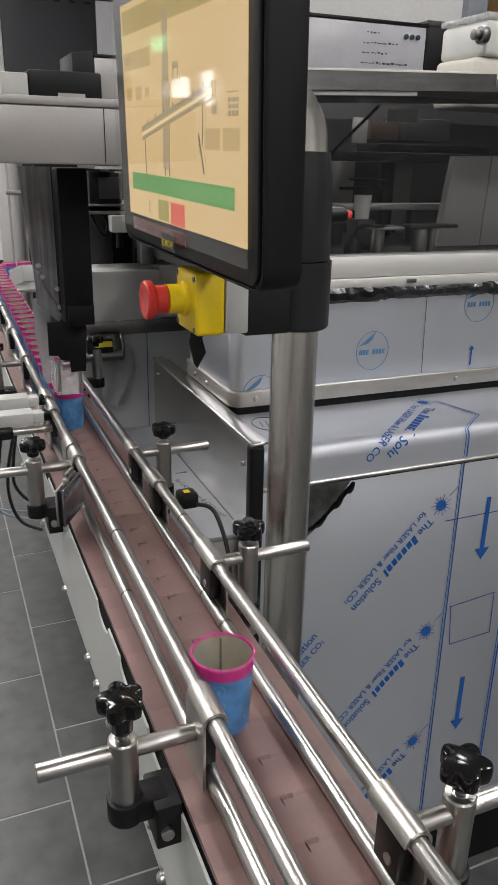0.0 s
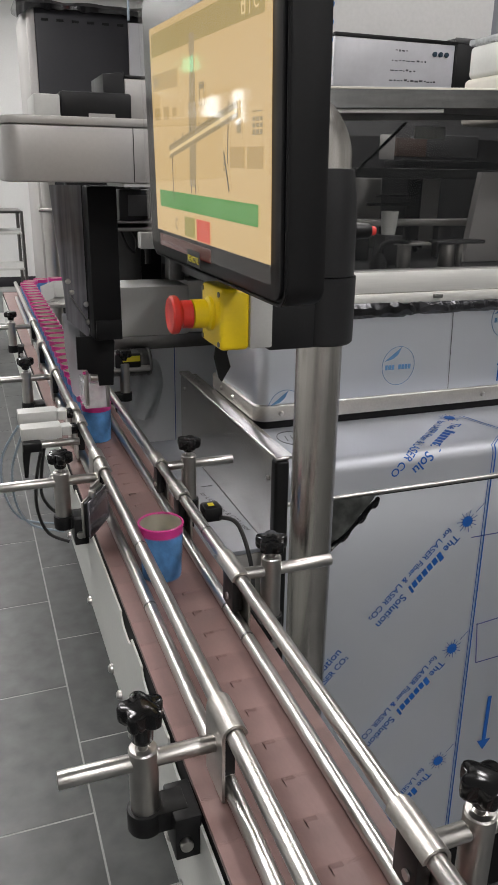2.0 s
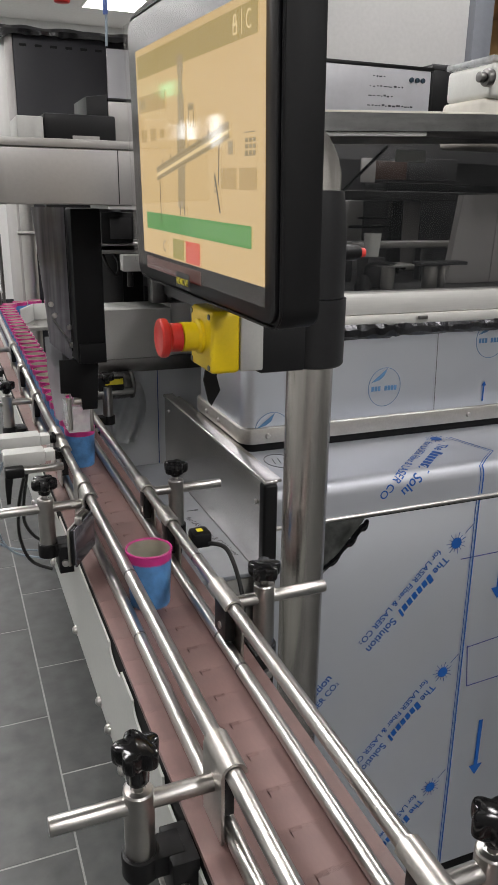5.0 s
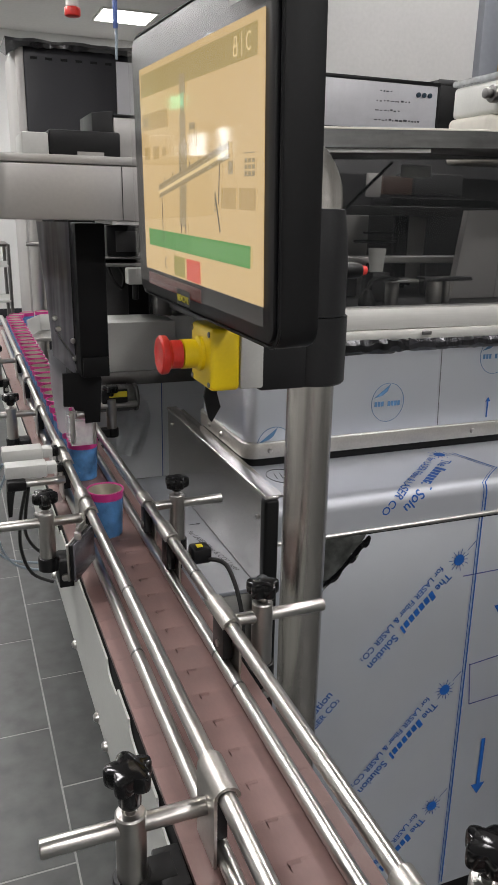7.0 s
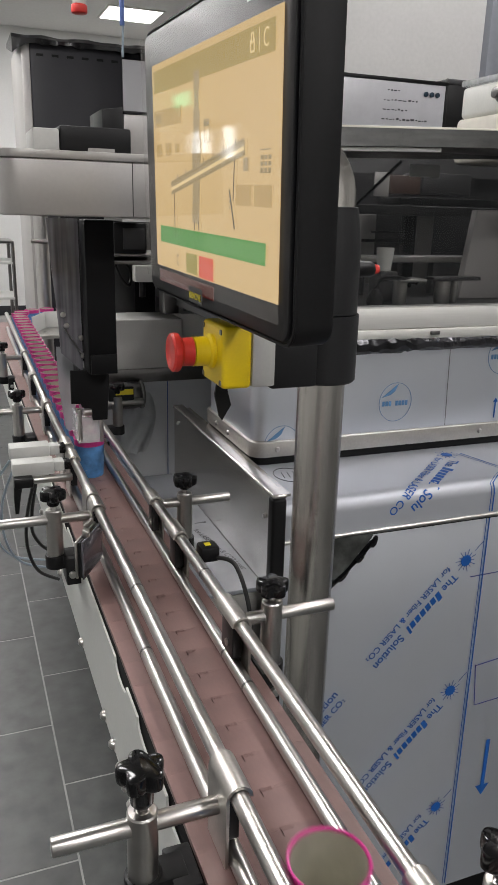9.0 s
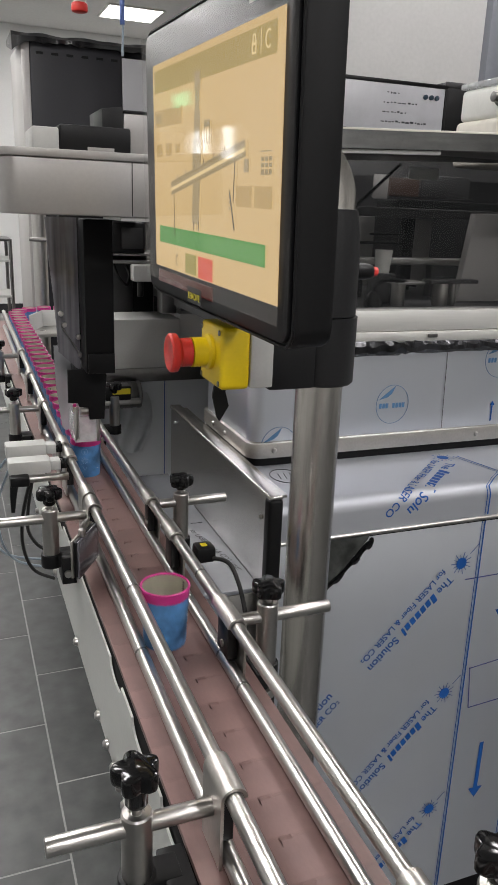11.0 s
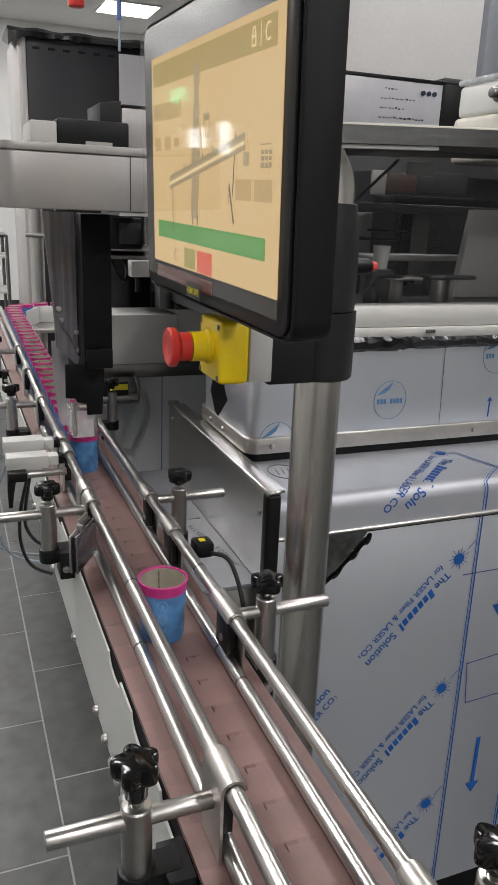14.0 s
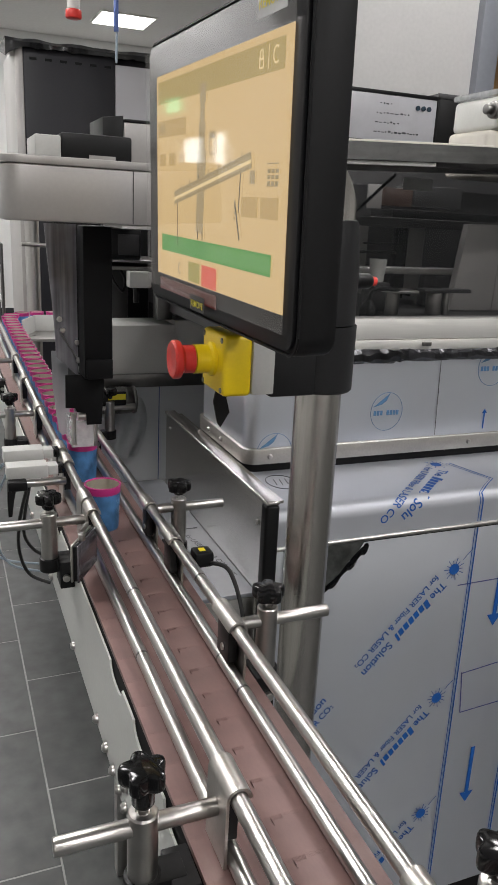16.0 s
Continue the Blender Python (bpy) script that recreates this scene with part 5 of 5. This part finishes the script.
part("side", box(B(), 0.0, 0.03, 0, 0.4, 0, 2.3, 0.002), WOOD, shelf)
part("back", box(B(), 0.031, 0.9, 0.38, 0.40, 0, 2.3, 0.002), WOOD, shelf)
for z in (0.3, 0.8, 1.3, 1.8, 2.28):
    part("board", box(B(), 0.031, 0.9, 0.0, 0.379, z, z + 0.02, 0.002), WOOD, shelf)
bx = thing("storage_box", "white cardboard box on the wooden shelf", "box", (2.25, 3.35, 1.8205))
part("body", box(B(), 0, 0.2, 0, 0.2, 0, 0.14, 0.003), PAPER, bx)

# ---- printer / checking station over the line ----
st = thing("marking_station", "grey marking station with an overhanging arm above the cup line", "machine", (0, 0, 0))
AY = 0.930
arm = ring_outline(-0.118, 0.20, AY, AY + 0.13, 0.022)
part("arm", prism(B(), arm, "z", 1.343, 1.4055, 0.003), GREY_PAINT, st, "warm grey metal arm")
part("arm_lid", prism(B(), ring_outline(-0.1185, 0.2005, AY - 0.0005, AY + 0.1305, 0.0225), "z", 1.4060, 1.4155, 0.002), GREY_PAINT, st, "warm grey arm lid")
part("arm_seam", box(B(), 0.0325, 0.0333, AY - 0.0008, AY + 0.01, 1.3445, 1.4050), BLACK_MATT, st)
part("arm_edge", box(B(), 0.02, 0.198, AY + 0.004, AY + 0.12, 1.3385, 1.3425), GREY_PL, st)
part("column", box(B(), -0.007, 0.034, 1.055, 1.10, 1.126, 1.3380, 0.003), BLACK_MATT, st, "black upright column")
part("column_foot", box(B(), -0.004, 0.033, 1.050, 1.0545, 1.127, 1.155, 0.001), BLACK_MATT, st)
part("guard_sheet", prism(B(), [(-0.0510, 1.338), (-0.0075, 1.338), (-0.0075, 1.120), (-0.0385, 1.150), (-0.0400, 1.19)], "y", 1.104, 1.108), ACRYLIC_DARK, st, "tinted clear guard sheet", False)
for x, y, z in ((-0.030, 1.098, 1.190), (-0.010, 1.098, 1.172), (-0.008, 1.098, 1.146), (-0.034, 1.098, 1.206)):
    part("bolt", lathe(B(), [(0, 0.004), (0.0035, 0.0035), (0.0042, 0.0), (0, 0)], 12, Matrix.Translation((x, y, z)) @ Matrix.Rotation(radians(90), 4, "X")), STEEL_ROD, st)
part("stay", cyl(B(), (-0.033, 1.095, 1.186), (-0.008, 1.095, 1.146), 0.0010, 8), STEEL_ROD, st, "thin diagonal wire")
part("back_post", box(B(), 0.14, 0.19, 1.63, 1.68, 0.99, 1.3425, 0.003), GUNMETAL, st)
part("arm_neck", box(B(), 0.12, 0.19, AY + 0.1310, 1.68, 1.3435, 1.398, 0.003), GREY_PAINT, st)

beam = thing("cross_beam", "grey boxed cross beam behind the line", "beam", (0, 0, 0))
part("beam", box(B(), 0.085, 0.245, 1.45, 1.56, 1.047, 1.145, 0.003), GREY_PL, beam)
part("beam", box(B(), 0.2455, 0.55, 1.46, 1.56, 1.047, 1.153, 0.003), GREY_PL, beam)
part("lower_rail", box(B(), 0.060, 0.55, 1.455, 1.555, 1.018, 1.0465, 0.002), STEEL_DARK, beam, "dark lower rail")
part("post", box(B(), 0.44, 0.50, 1.565, 1.62, 0.0, 1.14, 0.002), STEEL_SHEET, beam)
part("bracket", box(B(), 0.21, 0.24, 1.46, 1.50, 1.1535, 1.25, 0.002), STEEL_DARK, beam)

# dark workings seen under the arm
work = thing("inspection_head", "dark inspection head with camera and small screen", "machine", (0, 0, 0))
part("back_board", box(B(), 0.06, 0.60, 1.80, 1.83, 0.99, 1.36, 0.003), BLACK_MATT, work)
part("shelf", box(B(), 0.100, 0.30, 1.50, 1.66, 1.247, 1.254, 0.001), STEEL_DARK, work)
part("shelf", box(B(), 0.100, 0.30, 1.50, 1.66, 1.262, 1.266, 0.001), STEEL_DARK, work)
part("screen_box", box(B(), 0.125, 0.190, 1.52, 1.56, 1.2665, 1.325, 0.003), BLACK, work)
part("screen_face", box(B(), 0.143, 0.186, 1.517, 1.5198, 1.275, 1.315, 0.001), GUNMETAL, work)
part("nozzle_block", box(B(), 0.155, 0.200, 1.47, 1.50, 1.215, 1.2465, 0.003), GREY_PL, work, "pale nozzle block")
part("nozzle", cyl(B(), (0.172, 1.485, 1.2145), (0.172, 1.485, 1.185), 0.006, 14, None, 0.001), BLACK, work)
part("cable_bundle", tube(B(), smooth_curve([(0.128, 1.53, 1.246), (0.135, 1.51, 1.22), (0.150, 1.51, 1.205), (0.158, 1.52, 1.225), (0.150, 1.53, 1.246)], 8), 0.003, 8), BLACK, work)
part("mount", box(B(), 0.26, 0.30, 1.50, 1.66, 1.1535, 1.2465, 0.002), GUNMETAL, work)
part("mount", box(B(), 0.26, 0.30, 1.50, 1.66, 1.2665, 1.3380, 0.002), GUNMETAL, work)
part("bridge", box(B(), 0.26, 0.30, 1.661, 1.799, 1.20, 1.24, 0.002), GUNMETAL, work)
part("foot", box(B(), 0.5, 0.6, 1.80, 1.83, 0.0, 0.9895, 0.002), GUNMETAL, work)

# black boxes on top of the arm
bx = thing("control_box", "black control box with a steel side on the arm", "control box", (0, 0, 1.4160))
part("body", box(B(), -0.045, 0.041, 0.970, 1.050, 0.0, 0.030, 0.003), BLACK, bx)
part("side", box(B(), -0.0760, -0.0455, 0.968, 1.050, 0.0, 0.0255, 0.002), GREY_PL, bx, "pale grey side cover")
part("label", box(B(), -0.012, 0.020, 0.9685, 0.9698, 0.0005, 0.006), GREY_PAINT, bx)
bx = thing("control_box", "black slanted control box on the arm", "control box", (0, 0, 1.4160))
part("body", prism(B(), [(0.022, 0.0), (0.022, 0.060), (0.050, 0.064), (0.050, 0.0)], "y", 1.056, 1.15, 0.002), BLACK, bx)
part("side", box(B(), 0.0505, 0.20, 1.056, 1.06, 0.0, 0.056, 0.001), GREY_PAINT, bx, "grey metal face")
part("lid", box(B(), 0.0505, 0.20, 1.054, 1.15, 0.0565, 0.060, 0.001), BLACK, bx)

# gate: black plate and clear block over the waiting cup
gate = thing("cup_gate", "black gate plate with clear acrylic block above the cups", "gate", (0, 0, 0))
GY = 1.078
part("plate", prism(B(), [(-0.030, 1.128), (0.023, 1.128), (0.026, 1.118), (0.0215, 1.052), (0.0, 1.052), (-0.0015, 1.070), (-0.0145, 1.072), (-0.017, 1.078), (-0.0305, 1.079)], "y", GY, GY + 0.006, 0.0008), BLACK_MATT, gate, "black plate")
ac = B()
box(ac, -0.021, 0.017, 1.090, 1.094, 1.014, 1.054, 0.0012)
box(ac, -0.021, -0.017, 1.0942, 1.150, 1.014, 1.054, 0.0012)
box(ac, 0.013, 0.017, 1.0942, 1.150, 1.014, 1.054, 0.0012)
box(ac, -0.0165, 0.0125, 1.096, 1.100, 1.050, 1.076, 0.0012)
part("acrylic_block", ac, ACRYLIC, gate, "clear acrylic block with bright edges")
part("pin", cyl(B(), (-0.018, 1.088, 1.020), (-0.018, 1.088, 1.068), 0.0035, 12), STEEL_ROD, gate)
part("pin", cyl(B(), (0.014, 1.088, 1.016), (0.014, 1.088, 1.050), 0.0030, 12), STEEL_ROD, gate)
part("bar", cyl(B(), (-0.012, 1.086, 1.064), (0.004, 1.086, 1.064), 0.006, 14), STEEL_ROD, gate)
part("hanger", box(B(), -0.002, 0.020, GY + 0.0065, 1.103, 1.1000, 1.1255, 0.001), BLACK_MATT, gate)
gp = thing("cup_guide_sheet", "hazy clear guide tongue beside the waiting cups", "guide", (0, 0, 0))
part("tongue", prism(B(), [(-0.0385, 1.149), (-0.0375, 1.09), (-0.0300, 1.020), (-0.0240, 1.014), (-0.0130, 1.020), (-0.0130, 1.149)], "y", 1.160, 1.163), FROSTED, gp, "hazy clear sheet", False)
part("holder", box(B(), -0.014, 0.020, 1.1045, 1.1595, 1.105, 1.1255, 0.001), BLACK_MATT, gp)

# motor with yellow label and film-covered sheet behind
mo = thing("gear_motor", "dark gear motor with a yellow label", "motor", (0.100, 1.425, 1.001))
part("housing", cyl(B(), (-0.027, 0, 0), (0.049, 0, 0), 0.026, 28, None, 0.004), STEEL_DARK, mo)
for k in range(6):
    part("fin", cyl(B(), (0.006 + 0.006 * k, 0, 0), (0.008 + 0.006 * k, 0, 0), 0.0272, 28), STEEL_DARK, mo)
part("end_plate", cyl(B(), (0.0492, 0, 0), (0.056, 0, 0), 0.0275, 28, None, 0.002), STEEL_DARK, mo)
part("terminal_box", box(B(), -0.020, 0.030, -0.040, -0.0285, -0.002, 0.026, 0.003), BLACK, mo)
part("label", box(B(), -0.006, 0.028, -0.0410, -0.0402, 0.011, 0.022), TAG, mo, "yellow label")
part("bracket", box(B(), -0.01, 0.03, 0.0285, 0.050, -0.005, 0.0188, 0.002), STEEL_DARK, mo)
pn = thing("partition_screen", "film-covered steel screen behind the line", "screen", (0, 0, 0))
part("sheet", box(B(), 0.065, 0.55, 1.500, 1.504, 0.40, 1.0175, 0.001), PALE_FILM, pn)
part("leg", box(B(), 0.50, 0.54, 1.5045, 1.54, 0.0, 0.98, 0.002), STEEL_SHEET, pn)
part("leg", box(B(), 0.25, 0.28, 1.5045, 1.54, 0.0, 0.98, 0.002), STEEL_SHEET, pn)
part("crease", box(B(), 0.2255, 0.2270, 1.4990, 1.4998, 0.40, 1.017), PRINT, pn)
sk = B()
nn = 16
g = []
for j in range(nn + 1):
    row = []
    for i in range(nn + 1):
        u, v = i / nn, j / nn
        row.append(sk.verts.new((0.120 + 0.075 * u * (0.55 + 0.45 * math.sin(math.pi * (0.2 + 0.7 * v))), 1.476 - 0.014 * math.sin(math.pi * u) + 0.005 * math.sin(11 * u + 5 * v), 0.992 - 0.125 * v + 0.008 * noise.noise(Vector((u * 4, v * 4, 2))))))
    g.append(row)
for j in range(nn):
    for i in range(nn):
        sk.faces.new((g[j][i], g[j][i + 1], g[j + 1][i + 1], g[j + 1][i]))
bmesh.ops.solidify(sk, geom=list(sk.faces), thickness=0.0012)
solid("hanging_sheet", sk, mat("pale_grey_bag", (0.80, 0.82, 0.84), 0.32, 0.0, 0.05, 40, 0.05, (1, 1, 1), 0.2, 12), "pale grey plastic sheet hanging behind the line", "plastic sheet")

# ---- far end of the room ----
cab = thing("tall_cabinet", "tall anthracite cabinet with crumpled black film on top", "cabinet", (0.262, 4.2, 0))
part("body", box(B(), 0.0, 0.456, 0.0, 0.60, 0.0, 2.120, 0.006), CABINET, cab)
part("edge", box(B(), -0.042, -0.001, 0.0, 0.60, 0.0, 2.120, 0.004), GREY_PAINT, cab, "silver-grey edge")
part("glazed_door", box(B(), 0.458, 0.66, 0.0, 0.04, 0.05, 2.075, 0.004), mat("glossy_white_door", (0.46, 0.46, 0.48), 0.14, 0.0, coat=0.5), cab, "glossy pale door")
part("side_body", box(B(), 0.458, 0.66, 0.041, 0.6, 0.0, 2.110, 0.004), CABINET, cab)
for k in range(6):
    part("slot", box(B(), 0.030 + 0.074 * k, 0.064 + 0.074 * k, -0.002, -0.0002, 2.052, 2.064), BLACK_MATT, cab)
fl = B()
n = 60
prev = None
for i in range(n + 1):
    x = -0.085 + i / n * 0.80
    w = noise.noise(Vector((x * 9, 0.7, 0)))
    w2 = noise.noise(Vector((x * 23, 3.0, 0)))
    drop = 0.05 * max(0.0, 1 - i / 5)
    ring = [fl.verts.new((x, y, z)) for y, z in ((-0.030 + 0.010 * w, 2.100 + 0.014 * w2 - drop), (-0.034 + 0.01 * w2, 2.122 + 0.006 * w), (-0.01, 2.140 + 0.010 * w), (0.3, 2.142 + 0.012 * w2), (0.3, 2.1215))]
    if prev:
        for k in range(5):
            fl.faces.new((prev[k], prev[(k + 1) % 5], ring[(k + 1) % 5], ring[k]))
    else:
        fl.faces.new(ring)
    prev = ring
fl.faces.new(prev[::-1])
part("top_film", fl, FOIL, cab, "crumpled black film")
tr = thing("trolley", "white metal trolley with wire shelves by the wall", "trolley", (-0.35, 6.0, 0))
for x in (0.0, 0.60):
    for y in (0.0, 0.45):
        part("post", cyl(B(), (x, y, 0.0), (x, y, 1.085), 0.013, 14), STEEL_DARK, tr)
for z in (0.25, 0.66, 0.92, 1.07):
    part("shelf", box(B(), -0.01, 0.61, -0.01, 0.46, z, z + 0.018, 0.003), GREY_PL if z < 1 else STEEL_DARK, tr)
po = thing("steel_post", "grey steel post with a cross tube", "post", (0.165, 3.20, 0))
part("post", cyl(B(), (0, 0, 0), (0, 0, 1.35), 0.028, 24), STEEL_SHEET, po)
part("cross_tube", cyl(B(), (-0.045, -0.03, 1.215), (0.10, -0.03, 1.212), 0.008, 14), STEEL_ROD, po)
hg = thing("air_gun_line", "hanging hose with a white and red coupling", "hose", (0.478, 4.0, 2.215))
part("coupling", cyl(B(), (0, 0, 0.040), (0, 0, 0.12), 0.030, 20, None, 0.004), WHITE_PL, hg)
part("red_end", cyl(B(), (0, 0, 0.0), (0, 0, 0.0395), 0.038, 20, None, 0.008), RED, hg)
part("hose", cyl(B(), (0, 0, 0.1205), (0, 0, CEIL - 2.216), 0.006, 10), HOSE, hg)
hg = thing("hanging_cable", "blue hanging air hose", "hose", (0.68, 4.0, 2.05))
part("hose", tube(B(), [(0, 0, 0), (0.004, 0, 0.15), (0.0, 0, 0.35), (-0.006, 0, 0.7), (0, 0, CEIL - 2.051)], 0.006, 10), HOSE, hg)
part("tip", cyl(B(), (0, 0, 0.135), (0, 0, 0.34), 0.012, 12, None, 0.002), mat("blue_hose_tip", (0.10, 0.16, 0.42), 0.4), hg)
sp = B()
pts = []
for k in range(140):
    a = k * 0.5
    pts.append((0.014 * math.cos(a), 0.014 * math.sin(a), 0.30 - k * 0.0021))
tube(sp, pts, 0.0022, 6)
o = solid("coiled_hose", sp, mat("blue_coil", (0.05, 0.17, 0.45), 0.35), "blue coiled air hose behind the monitor", "hose")
o.matrix_basis = pose(0.4275, 1.25, 1.4785)
# ---- floor tiles, joints recessed ----
TL, TG = 0.471, 0.0038
def tile_mesh(w, d):
    return mesh_of("tile", box(B(), TG / 2, w - TG / 2, TG / 2, d - TG / 2, -0.010, 0.0, 0.0012, 1), TILE, False)


TX, TY = -0.0247, 1.320
whole = tile_mesh(TL, TL)
rest = B()
for i in range(-7, 11):
    for j in range(-12, 19):
        x, y = TX + i * TL, TY + j * TL + (TL / 2 if i % 2 == 0 else 0.0)
        if x < X0 or x + TL > X1 or y < YB or y + TL > YF:
            continue
        if -1.3 < x < 0.8 and -0.4 < y < 4.2:
            t = new("tile", whole)
            t.parent, t.matrix_basis = floor, pose(x, y, 0)
        else:
            box(rest, x + TG / 2, x + TL - TG / 2, y + TG / 2, y + TL - TG / 2, -0.010, 0.0)
tagged(part("far_tiles", rest, TILE, floor, "slate floor tiles further off", False), kind="stuff")


# ---- what moves ----
def motions():
    steps = [k / 3 for k in range(49)]
    for i, s in enumerate(slats):
        walk(s, [(t, on_loop(i * PITCH + 0.012 + SPEED * t)) for t in steps])
    for i, c in enumerate(cups):
        marks = set(steps)
        for k, g in enumerate(GO):
            if k <= i:
                for e in (0.0, 0.12, 0.24, 0.36):
                    if 0 < g + e < 16:
                        marks.add(round((g + e) * 30) / 30)
        rows = []
        for t in sorted(marks):
            x, y = cup_place(i, t)
            rows.append((t, pose(x, y, BELT, 0, 0, (i * 67 + 25) % 360 if i else -12)))
        walk(c, rows)


motions()
